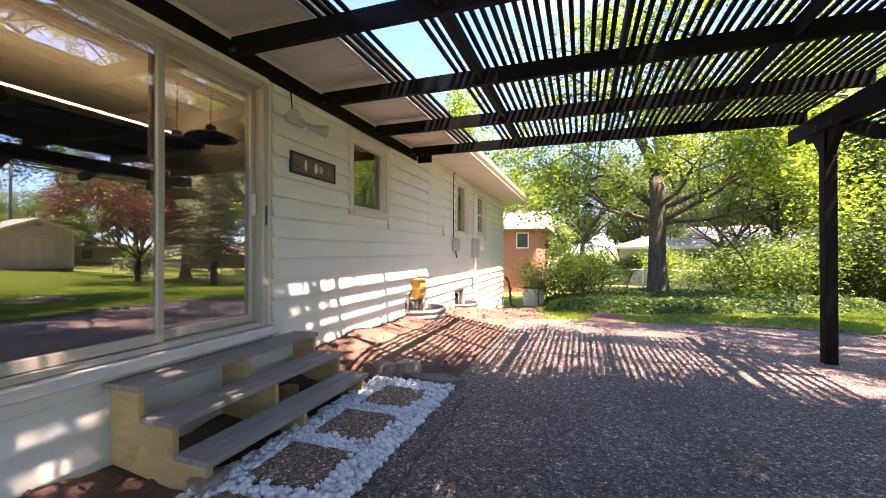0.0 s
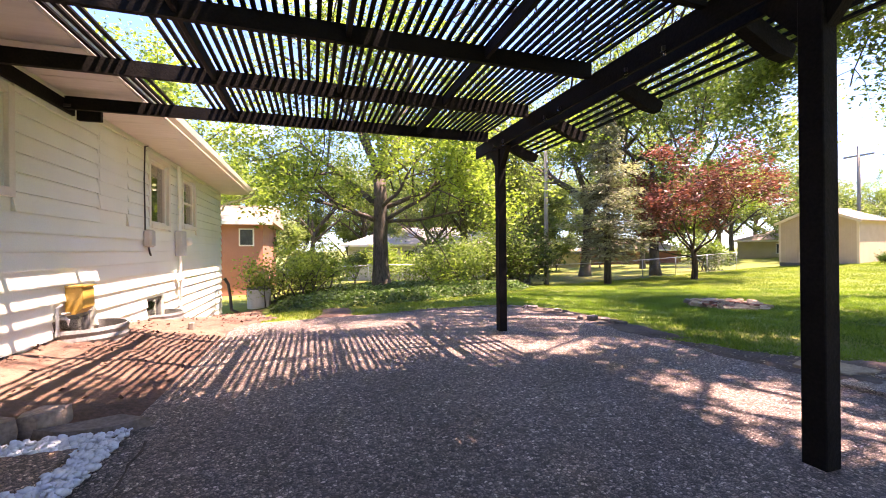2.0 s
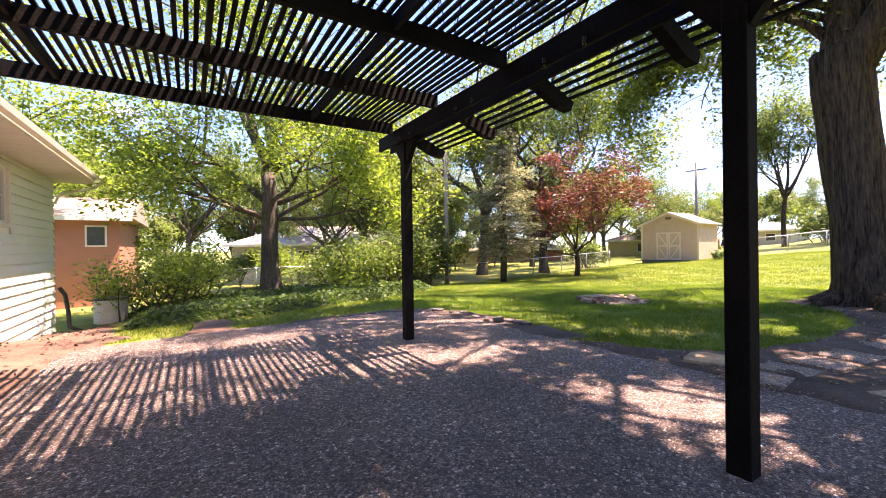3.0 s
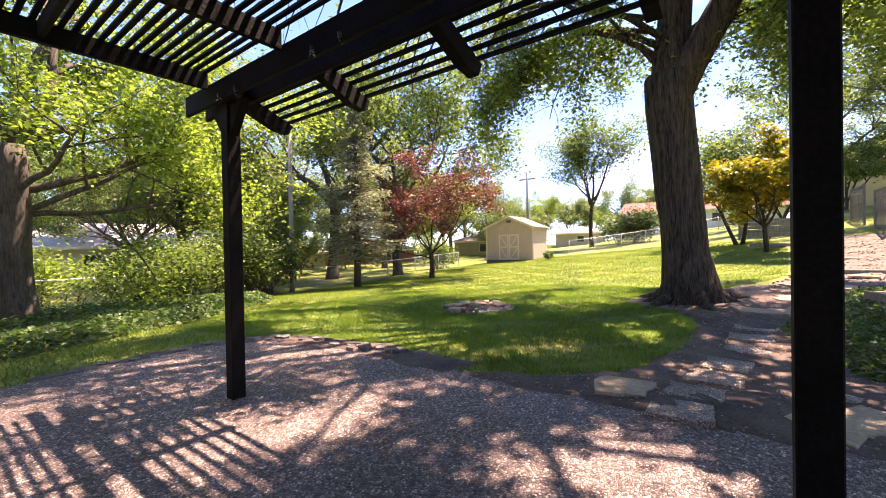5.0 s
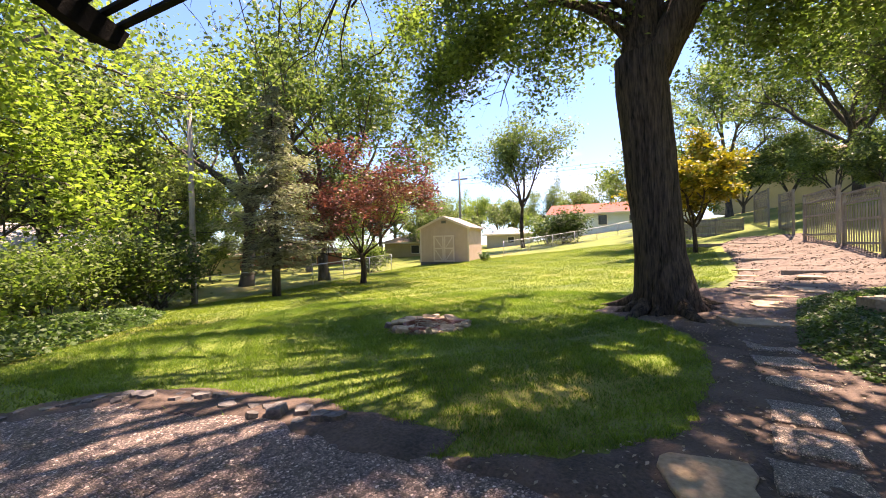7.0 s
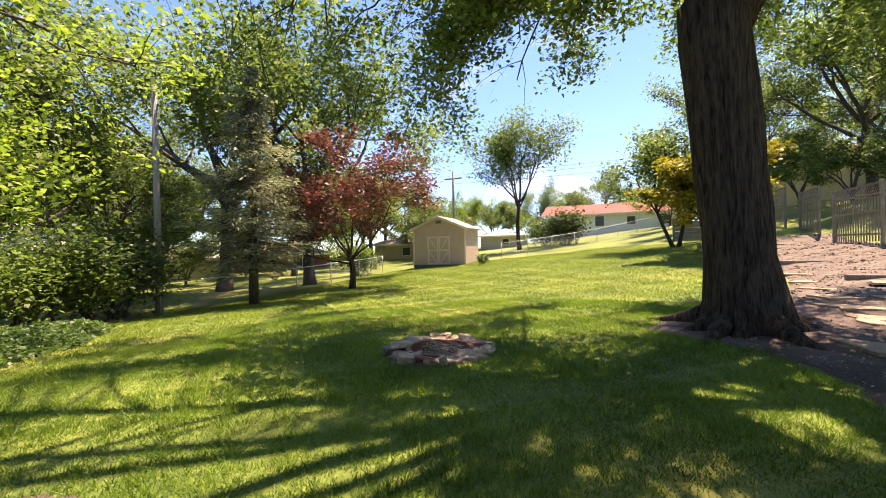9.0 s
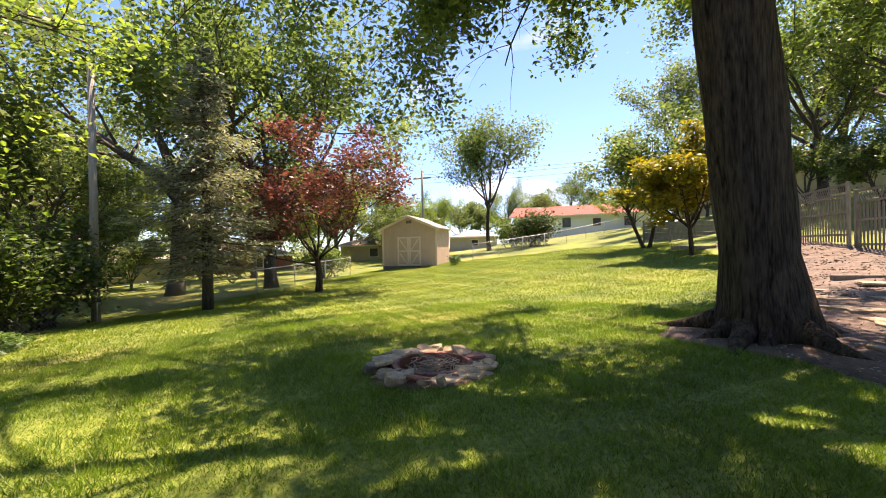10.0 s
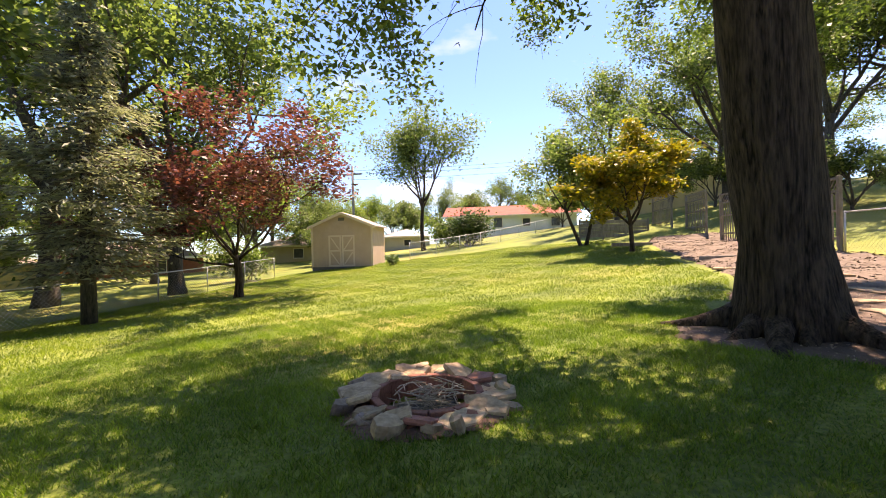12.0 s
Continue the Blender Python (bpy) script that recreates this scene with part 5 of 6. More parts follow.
# ---- fences ----
def picket_panel(x0, y0, x1, y1, top):
    z0 = min(gz(x0, y0), gz(x1, y1)) + 0.12
    L = math.hypot(x1 - x0, y1 - y0)
    e = empty("picket_fence_panel", (x0, y0, z0), "weathered grey picket fence panel with lattice top", "fence panel", "picket fence", rz=math.degrees(math.atan2(y1 - y0, x1 - x0)))
    for x in (0, L):
        part("post", box((x - 0.05, -0.05, -0.45), (x + 0.05, 0.05, top + 0.05), 0.008), M["fence"], e)
    for z in (0.25, 1.05, top - 0.05, top - 0.42):
        part("rail", box((0.05, -0.02, z), (L - 0.05, 0.02, z + 0.07)), M["fence"], e)
    n = int(L / 0.19)
    for i in range(n):
        x = 0.14 + i * (L - 0.28) / max(n - 1, 1)
        part("picket", box((x - 0.042, -0.036, 0.02), (x + 0.042, -0.022, top - 0.45)), M["fence"], e)
    h = 0.34
    k = int(L / 0.16)
    for s in (-1, 1):
        for i in range(k):
            x = 0.1 + i * (L - 0.5) / k + (0.2 if s > 0 else 0.0)
            part("lattice_strip", prism([(x, top - 0.36), (x + 0.03, top - 0.36), (x + 0.03 + s * 0.2, top - 0.05), (x + s * 0.2, top - 0.05)], "y", 0.004 if s > 0 else -0.012, 0.012 if s > 0 else -0.004), M["fence"], e)
    return e


for x0, y0, x1, y1 in [(14.0, -2.95, 16.5, -3.0), (18.9, -3.0, 21.6, -3.0), (22.15, -3.05, 25.7, -3.05), (27.0, -3.0, 29.4, -3.05), (31.3, -3.0, 34.5, -3.0)]:
    picket_panel(x0, y0, x1, y1, 2.05)


def chain_fence(name, pts, h=1.15):
    e = empty(name, (*pts[0], gz(*pts[0])), "galvanised chain-link fence with top rail", "fence", "chain-link fences")
    o = Vector(e.location)
    posts = []
    for (xa, ya), (xb, yb) in zip(pts, pts[1:]):
        n = max(1, int(math.hypot(xb - xa, yb - ya) / 2.6))
        posts += [(xa + (xb - xa) * i / n, ya + (yb - ya) * i / n) for i in range(n)]
    posts.append(pts[-1])
    tops = [Vector((x, y, gz(x, y) + h)) - o for x, y in posts]
    for t in tops:
        tube("post", [t - Vector((0, 0, h + 0.1)), t + Vector((0, 0, 0.04))], 0.026, M["zinc"], e)
    tube("top_rail", [tuple(t) for t in tops], 0.021, M["zinc"], e)
    paths = []
    step = 0.13
    for a, b in zip(tops, tops[1:]):
        L = (b - a).length
        n = int((L + h) / step)
        for i in range(-int(h / step), int(L / step) + 1):
            for s in (1, -1):
                u0, u1 = i * step, i * step + h
                c0, c1 = max(u0, 0), min(u1, L)
                if c1 - c0 < 0.02:
                    continue
                v0, v1 = c0 - u0, c1 - u0
                if s < 0:
                    v0, v1 = h - v0, h - v1
                p = [a + (b - a) * (c / L) + Vector((0, 0, v - h)) for c, v in ((c0, v0), (c1, v1))]
                paths.append(([tuple(p[0]), tuple(p[1])], [0.0028, 0.0028]))
    v, f = tube_mesh(paths, 3)
    ob = mesh_ob("wire_mesh", v, f, M["zinc"], e, "diamond wire mesh")
    tagged(ob, kind="stuff")
    return e


chain_fence("chain_link_fence", [(-1.0, 19.0), (6.0, 19.6), (13.0, 20.8), (17.0, 20.6), (27.5, 20.4)])
chain_fence("chain_link_fence", [(33.6, 13.6), (40.0, 9.0), (47.0, 4.0), (52, 0)])
chain_fence("chain_link_fence", [(16.6, -3.05), (18.8, -3.05)])


# ---- utility poles and cables ----
def utility_pole(x, y, h, r=0.13):
    e = empty("utility_pole", place(x, y, -0.1), "weathered grey wooden utility pole", "utility pole", "utility poles")
    v, f = tube_mesh([([(0, 0, 0), (0, 0, h / 2), (0, 0, h)], [r, r * 0.9, r * 0.75])], 12)
    mesh_ob("shaft", v, f, M["pole"], e, smooth=True)
    return e


utility_pole(13.3, 21.4, 9.0)
up = utility_pole(44.0, 22.0, 9.5, 0.15)
part("crossarm", box((-0.06, -1.0, 8.6), (0.06, 1.0, 8.75)), M["pole"], up)


def cable(a, b, sag):
    pts = [tuple(Vector(a).lerp(Vector(b), q) - Vector((0, 0, sag * 4 * q * (1 - q)))) for q in np.linspace(0, 1, 14)]
    ob = tube("overhead_cable", pts, 0.012, M["wire"], sides=4)
    return tagged(ob, "thin dark overhead utility cable", "cable", "overhead cables")


for dz in (0.0, 0.35, 0.9):
    cable((44, 22, 9.2 - dz), (42, -20, 10.0 - dz), 0.6)
cable((13.3, 21.4, 8.2), (-20, 24, 7), 0.5)


# ---- neighbouring houses ----
def house(name, at, w, d, h, rise, wall_m, roof_m, label, rz=0.0, wins=(), hip=True):
    e = empty(name, at, label, "house", rz=rz)
    part("wall", box((-w / 2, -d / 2, -1.2), (w / 2, d / 2, h)), wall_m, e)
    bm = bmesh.new()
    o = 0.5
    zz = h - 0.08
    low = [bm.verts.new(p) for p in ((-w / 2 - o, -d / 2 - o, zz), (w / 2 + o, -d / 2 - o, zz), (w / 2 + o, d / 2 + o, zz), (-w / 2 - o, d / 2 + o, zz))]
    inset = d / 2 if hip else -o
    a, b = bm.verts.new((-w / 2 + inset, 0, h + rise)), bm.verts.new((w / 2 - inset, 0, h + rise))
    for f in ((low[0], low[1], b, a), (low[2], low[3], a, b), (low[3], low[0], a), (low[1], low[2], b), tuple(low[::-1])):
        bm.faces.new(f)
    part("roof", bm, roof_m, e)
    part("fascia", box((-w / 2 - o - 0.02, -d / 2 - o - 0.03, zz - 0.16), (w / 2 + o + 0.02, -d / 2 - o + 0.02, zz + 0.02)), M["trim"], e)
    for x, z, ww, hh in wins:
        q = part("window", box((x - ww / 2 - 0.07, -d / 2 - 0.04, z - 0.07), (x + ww / 2 + 0.07, -d / 2 - 0.004, z + hh + 0.07)), M["trim"], e)
        part("pane", box((x - ww / 2, -d / 2 - 0.06, z), (x + ww / 2, -d / 2 - 0.045, z + hh)), M["window_dark"], q)
    return e


house("white_house", (10.6, 36.5, -1.1), 14, 7, 2.9, 1.5, M["white_wall"], M["white_roof"], "white single-storey house with pale grey hip roof", -18, [(-1.8, 1.3, 0.8, 1.0), (-0.6, 1.3, 0.8, 1.0), (4, 1.2, 1.4, 1.1)])
house("salmon_house", (-7.5, 28.0, -1.0), 10, 8, 3.9, 1.2, M["pink_wall"], M["tan_roof"], "salmon-red sided house behind the garden", 0, [(4.2, 2.6, 0.6, 0.8)], False)
house("yellow_house", (24.0, 44.5, -1.6), 13, 7, 2.6, 1.3, M["yellow_wall"], M["tan_roof"], "pale yellow house with tan shingle roof", -25, [(-3, 1.2, 1.0, 1.1), (-0.5, 0.4, 1.5, 1.9), (3, 1.2, 1.0, 1.0)])
house("brick_house", (38.0, 42.0, -1.4), 11, 7, 2.5, 1.3, M["brick_wall"], M["tan_roof"], "low red brick house with tan roof", -40, [(-2, 1.1, 1.0, 1.0), (2, 1.1, 1.0, 1.0)])
house("mint_house", (60.0, 6.5, 2.2), 16, 7, 3.0, 1.4, M["mint_wall"], M["red_roof"], "pale mint house with red shingle roof", -90, [(-5, 1.5, 0.9, 1.0), (-1.5, 1.4, 1.0, 1.2), (2, 1.5, 0.9, 0.9), (5.5, 1.4, 1.0, 1.1)], False)
house("white_garage", (55.0, 19.5, 0.4), 5, 5, 2.4, 0.9, M["white_wall"], M["white_roof"], "small white garage beyond the shed", -90, [(0.8, 1.2, 0.8, 0.7)])
house("tan_house", (56.0, -13.0, 5.4), 17, 8, 3.6, 1.5, M["yellow_wall"], M["tan_roof"], "tan house behind trees above the fence", -118, [(-4, 2.0, 1.2, 1.0), (0, 2.0, 1.2, 1.0), (4, 2.0, 1.0, 1.0)])
house("far_tan_house", (52.0, 30.0, -0.6), 12, 7, 2.6, 1.3, M["yellow_wall"], M["tan_roof"], "low tan house behind the shed", -65, [(-2, 1.1, 1.0, 1.0), (2, 1.1, 1.0, 1.0)])


# ---- fire pit ----
def stone(name, at, size, seed, material, parent=None, rz=0.0, tilt=0.0, flat=0.4, rng=None):
    """An irregular chipped stone."""
    r = random.Random(seed)
    bm = bmesh.new()
    n = r.randint(5, 7)
    rad = [r.uniform(0.72, 1.18) for _ in range(n)]
    rings = []
    for lvl, (k, z) in enumerate(((0.93, 0), (1.0, 0.5), (0.93, 1.0))):
        rings.append([bm.verts.new((size[0] / 2 * k * rad[i] * math.cos(2 * math.pi * i / n), size[1] / 2 * k * rad[i] * math.sin(2 * math.pi * i / n), size[2] * (z + r.uniform(-0.09, 0.09)))) for i in range(n)])
    for a, b in zip(rings, rings[1:]):
        for i in range(n):
            j = (i + 1) % n
            bm.faces.new((a[i], a[j], b[j], b[i]))
    bm.faces.new(rings[0][::-1])
    c = bm.verts.new((r.uniform(-0.1, 0.1) * size[0], r.uniform(-0.1, 0.1) * size[1], size[2] * r.uniform(0.98, 1.12)))
    for i in range(n):
        bm.faces.new((rings[-1][i], rings[-1][(i + 1) % n], c))
    ob = part(name, bm, material, parent)
    ob.matrix_basis = pose(*at, tilt, tilt * 0.5, rz)
    return ob


def fire_pit():
    x0, y0 = PIT
    z0 = gz(x0, y0)
    e = empty("fire_pit", (x0, y0, z0 - 0.02), "round fire pit ringed with rough flat stones and brick", "fire pit")
    r = random.Random(9)
    for i in range(14):
        a = 2 * math.pi * i / 14
        b = part("brick", box((-0.035, -0.1, 0), (0.035, 0.1, 0.2), 0.006), M["brick"], e)
        b.matrix_basis = pose(0.46 * math.cos(a), 0.46 * math.sin(a), -0.12, 0, 0, math.degrees(a))
    n = 15
    for i in range(n):
        a = 2 * math.pi * (i + r.uniform(-0.2, 0.2)) / n
        w = r.uniform(0.22, 0.4)
        stone("stone", (0.6 * math.cos(a), 0.6 * math.sin(a), r.uniform(0.02, 0.06)), (r.uniform(0.26, 0.46), w * 1.25, r.uniform(0.035, 0.06)), 100 + i, M["flag"] if r.random() < 0.93 else M["brick"], e, math.degrees(a) + r.uniform(-35, 35), r.uniform(-20, 20))
    for i in range(24):
        a = 2 * math.pi * (i + r.uniform(-0.3, 0.3)) / 24
        stone("stone", ((0.68 + 0.07 * (i % 3 - 1)) * math.cos(a), (0.68 + 0.07 * (i % 3 - 1)) * math.sin(a), r.uniform(-0.01, 0.03)), (r.uniform(0.12, 0.3), r.uniform(0.1, 0.22), r.uniform(0.05, 0.12)), 200 + i, M["flag"] if r.random() < 0.7 else (M["rock"] if r.random() < 0.85 else M["brick"]), e, math.degrees(a) + r.uniform(-50, 50), r.uniform(-22, 22))
    bm = bmesh.new()
    bmesh.ops.create_grid(bm, x_segments=16, y_segments=16, size=0.42)
    for v in bm.verts:
        v.co.z = -0.06 + 0.06 * noise.noise(v.co * 6) - 0.1 * (v.co.length / 0.42) ** 2
    ash = part("ash_bed", bm, M["ash"], e, "grey ash and leaf litter")
    paths = []
    for i in range(80):
        a, q = r.uniform(0, 6.28), r.uniform(0, 0.34)
        p = Vector((q * math.cos(a), q * math.sin(a), r.uniform(-0.04, 0.1)))
        d = Vector((r.gauss(0, 1), r.gauss(0, 1), r.gauss(0, 0.16))).normalized() * r.uniform(0.06, 0.2)
        paths.append(([tuple(p - d), tuple(p + Vector((r.gauss(0, .015), r.gauss(0, .015), .01))), tuple(p + d)], [0.006, 0.006, 0.003]))
    v, f = tube_mesh(paths, 5)
    tagged(mesh_ob("kindling", v, f, M["twig"], e, "dry broken twigs"), kind="stuff")


fire_pit()
# ---- details ----


# stepping stones and flagstones
def slab(name, x, y, w, d, seed, material, rz=0.0, h=0.05, round_=False, label="", category="paving slab", group="stepping stones", jag=0.02):
    r = random.Random(seed)
    if round_:
        poly = [(w / 2 * math.cos(a) * r.uniform(0.96, 1.04), d / 2 * math.sin(a) * r.uniform(0.96, 1.04)) for a in np.arange(0, 6.28, 0.35)]
    else:
        poly = []
        for (ax, ay), (bx, by) in zip(((-1, -1), (1, -1), (1, 1), (-1, 1)), ((1, -1), (1, 1), (-1, 1), (-1, -1))):
            for q in (0, 0.35, 0.7):
                poly.append(((ax + (bx - ax) * q) * w / 2 + r.uniform(-jag, jag), (ay + (by - ay) * q) * d / 2 + r.uniform(-jag, jag)))
    bm = prism(poly, "z", -h, 0)
    bmesh.ops.bevel(bm, geom=[e for e in bm.edges if all(v.co.z > -0.001 for v in e.verts)], offset=0.008, segments=1, affect="EDGES")
    ob = part(name, bm, material)
    ob.matrix_basis = pose(x, y, gz(x, y) + 0.042, r.uniform(-1.5, 1.5), r.uniform(-1.5, 1.5), rz)
    return tagged(ob, label, category, group)


STONE_LABEL = "grey pebbled concrete stepping stone set in dark soil"
for i, (x, y, w, d, rz) in enumerate([(4.74, 2.6, 0.44, 0.46, 4), (5.24, 2.53, 0.43, 0.46, -3), (5.77, 2.42, 0.45, 0.46, -5), (6.33, 2.32, 0.47, 0.44, -6), (7.86, 2.1, 0.42, 0.5, 3), (8.5, 2.04, 0.42, 0.5, 0)]):
    slab("stepping_stone", x, y, w, d, 300 + i, M["paver"], rz, label=STONE_LABEL)
slab("stepping_stone", 7.15, 2.14, 0.46, 0.5, 310, M["paver"], 0, round_=True, label="round grey pebbled stepping stone")
slab("stepping_stone", 5.85, 1.55, 0.44, 0.44, 311, M["paver"], 0, round_=True, label="round grey pebbled stepping stone")
slab("stepping_stone", 5.3, 1.1, 0.44, 0.44, 312, M["paver"], 0, round_=True, label="round grey pebbled stepping stone")
slab("flagstone", 5.06, 3.12, 0.5, 0.5, 313, M["flag"], 12, label="tan irregular flagstone sunk in soil", category="flagstone", group="flagstones", jag=0.06)
slab("flagstone", 5.2, 1.5, 0.85, 0.42, 314, M["flag"], -38, label="large tan irregular flagstone sunk in soil", category="flagstone", group="flagstones", jag=0.08)
slab("flagstone", 10.0, 1.75, 0.7, 1.1, 315, M["flag"], 5, label="broad tan flagstone step near tree roots", category="flagstone", group="flagstones", jag=0.06)
for i, (x, y, w, d) in enumerate([(11.6, 1.35, 0.8, 0.6), (12.8, 1.1, 0.7, 0.9), (14.0, 0.95, 0.6, 0.8), (15.2, 0.85, 0.6, 0.8), (16.4, 0.7, 0.5, 0.7), (17.8, 0.5, 0.6, 0.7), (15.8, -0.4, 0.5, 1.6), (13.4, 0.2, 0.7, 0.9)]):
    slab("flagstone", x, y, w, d, 320 + i, M["flag"], i * 13, label="tan irregular flagstone on the wood-chip slope", category="flagstone", group="flagstones", jag=0.07)

# slabs and white pebbles by the steps
BED = (-2.02, -1.2, 1.1, 3.7)
PADS = [(-1.58, 3.28, 0.44, 0.46), (-1.6, 2.66, 0.46, 0.46), (-1.62, 2.05, 0.46, 0.46), (-1.62, 1.45, 0.46, 0.46)]
for i, (x, y, w, d) in enumerate(PADS):
    r = random.Random(400 + i)
    bm = box((-w / 2, -d / 2, -0.04), (w / 2, d / 2, 0.0), 0.008)
    ob = part("stepping_slab", bm, M["paver_tan"])
    ob.matrix_basis = pose(x, y, 0.055, 0, 0, r.uniform(-3, 3))
    tagged(ob, "square tan pebbled slab set among white pebbles", "paving slab", "slabs by the steps")
part("pebble_bed_base", box((BED[0], BED[2], -0.05), (BED[1], BED[3], 0.012)), M["pebble"])
tagged(bpy.data.objects["pebble_bed_base"], "white pebble bedding layer beside the steps", "pebble bed", kind="structure")


def pebbles():
    rng = np.random.default_rng(8)
    t = (1 + 5 ** 0.5) / 2
    ico = np.array([(-1, t, 0), (1, t, 0), (-1, -t, 0), (1, -t, 0), (0, -1, t), (0, 1, t), (0, -1, -t), (0, 1, -t), (t, 0, -1), (t, 0, 1), (-t, 0, -1), (-t, 0, 1)]) / math.hypot(1, t)
    fac = np.array([(0, 11, 5), (0, 5, 1), (0, 1, 7), (0, 7, 10), (0, 10, 11), (1, 5, 9), (5, 11, 4), (11, 10, 2), (10, 7, 6), (7, 1, 8), (3, 9, 4), (3, 4, 2), (3, 2, 6), (3, 6, 8), (3, 8, 9), (4, 9, 5), (2, 4, 11), (6, 2, 10), (8, 6, 7), (9, 8, 1)])
    vs, fs = [], []
    k = 0
    for _ in range(5200):
        x, y = rng.uniform(BED[0], BED[1] + 0.03), rng.uniform(BED[2], BED[3] + 0.04)
        if any(abs(x - px) < w / 2 - 0.01 and abs(y - py) < d / 2 - 0.01 for px, py, w, d in PADS):
            continue
        s = rng.uniform(0.01, 0.026)
        sc = np.array([s * rng.uniform(0.9, 1.4), s * rng.uniform(0.8, 1.2), s * 0.75])
        a = rng.random() * 6.28
        v = ico * sc * (1 + 0.25 * (rng.random((12, 1)) - 0.5))
        v = np.stack([v[:, 0] * math.cos(a) - v[:, 1] * math.sin(a), v[:, 0] * math.sin(a) + v[:, 1] * math.cos(a), v[:, 2]], 1)
        vs.append(v + np.array([x, y, 0.02 + rng.random() * 0.035]))
        fs.append(fac + k * 12)
        k += 1
    ob = fast_mesh("white_pebbles", np.concatenate(vs), np.concatenate(fs), M["pebble"])
    ob.data.polygons.foreach_set("use_smooth", [True] * len(ob.data.polygons))
    tagged(ob, "loose white pebbles around square slabs by the steps", "pebbles", kind="stuff")


pebbles()
# rough stones round the bed, steps and patio
for i, (x, y, sx, sy, sz, rz, m) in enumerate([(-1.45, 3.86, 0.62, 0.24, 0.13, 4, "rock"), (-2.02, 3.84, 0.46, 0.26, 0.15, -6, "rock"), (-1.75, 3.98, 0.3, 0.22, 0.16, 20, "rock"), (-1.98, 1.7, 0.26, 0.24, 0.15, 10, "rock"),
                                              (-1.86, 1.52, 0.3, 0.24, 0.1, 40, "rock_grey"), (-2.5, 3.0, 0.26, 0.22, 0.17, 0, "flag")]):
    ob = stone("garden_rock", (x, y, float(mound(x, y)) - 0.03), (sx, sy, sz), 500 + i, M[m], rz=rz)
    tagged(ob, "pale broken stone under the wooden steps" if m == "flag" else "rough brown field stone at the edge of the bed", "rock", "garden rocks")
r = random.Random(12)
EDGE = [(2.0, 8.62), (2.9, 8.66), (3.7, 8.64), (4.35, 8.2), (4.65, 7.3), (4.78, 6.4), (4.78, 5.6)]
for (ax, ay), (bx, by) in zip(EDGE, EDGE[1:]):
    n = int(math.hypot(bx - ax, by - ay) / 0.06)
    for i in range(n):
        q = (i + r.random() * 0.6) / n
        x, y = ax + (bx - ax) * q + r.gauss(0.02, 0.07), ay + (by - ay) * q + r.gauss(0.02, 0.07)
        s = 0.06 + 0.12 * r.random() ** 1.8
        ob = stone("edging_stone", (x, y, gz(x, y) - 0.03), (s * 1.2, s, s * r.uniform(0.32, 0.55)), 600 + r.randint(0, 9999), M["rock_grey"], rz=r.uniform(0, 180), tilt=r.uniform(-12, 12))
        tagged(ob, "rough dark grey stone edging the patio", "edging stone", "patio edging stones")
for i, (x, y, s) in enumerate([(10.4, 0.35, 0.7), (9.9, 0.0, 0.5), (10.9, 0.0, 0.55), (11.4, 0.5, 0.45)]):
    tagged(stone("garden_rock", (x, y, gz(x, y)), (s, s * 0.7, s * 0.45), 700 + i, M["flag"], rz=i * 37), "pitted pale rock among the ground cover", "rock", "garden rocks")

# timber edging of the raised bed behind the golden tree
for i, (x, y, L, rz) in enumerate([(24.9, 0.35, 3.2, -82), (20.0, -0.6, 1.9, -80), (16.2, -0.9, 2.0, -86)]):
    bm = box((-L / 2, -0.07, -0.12), (L / 2, 0.07, 0.04), 0.015)
    ob = part("landscape_timber", bm, M["fence"])
    ob.matrix_basis = pose(x, y, gz(x, y) + 0.05, 0, 0, rz)
    tagged(ob, "weathered timber edging across the wood-chip slope", "landscape timber", "landscape timbers")


def low_fence(x, y, L, rz):
    e = empty("board_fence", place(x, y), "low grey weathered board fence on the slope", "fence", rz=rz)
    for k in range(5):
        part("board", box((-L / 2, -0.02, 0.02 + k * 0.21), (L / 2, 0.02, 0.21 + k * 0.21)), M["fence"], e)
    for k in range(4):
        xx = -L / 2 + k * L / 3
        part("post", box((xx - 0.05, -0.08, -0.2), (xx + 0.05, -0.022, 1.12)), M["fence"], e)


low_fence(31.5, 0.2, 4.5, -72)


# ---- roots of the shade tree ----
def roots():
    rng = np.random.default_rng(6)
    root_tree = bpy.data.objects["shade_tree"]
    o = np.array(root_tree.location)
    for i in range(11):
        a = 2 * math.pi * (i + rng.random() * 0.6) / 11
        L = rng.uniform(0.7, 1.7)
        pts, rad = [], []
        for q in np.linspace(0, 1, 7):
            rr = 0.36 + L * q
            aa = a + 0.35 * q * math.sin(i * 2.1)
            x, y = rr * math.cos(aa), rr * math.sin(aa)
            zg = gz(o[0] + x, o[1] + y) - o[2]
            pts.append((x, y, zg + 0.26 * (1 - q) ** 3 + 0.0 - 0.1 * q))
            rad.append(0.14 * (1 - q) ** 1.3 + 0.025)
        v, f = tube_mesh([(pts, rad)], 8, 0.15, rng)
        mesh_ob("root", v, f, M["bark"], root_tree, smooth=True)


roots()


# ---- ground cover, grass and litter ----
def scatter(poly, n, seed, keepout=(), margin=0.0):
    rng = np.random.default_rng(seed)
    px, py = [p[0] for p in poly], [p[1] for p in poly]
    x, y = rng.uniform(min(px), max(px), n), rng.uniform(min(py), max(py), n)
    ok = inside(x, y, poly)
    for k in keepout:
        ok &= ~(inside(x, y, k) & (edge_gap(x, y, k) > margin + 0.12 * (rng.random(n) - 0.2)))
    return x[ok], y[ok], rng


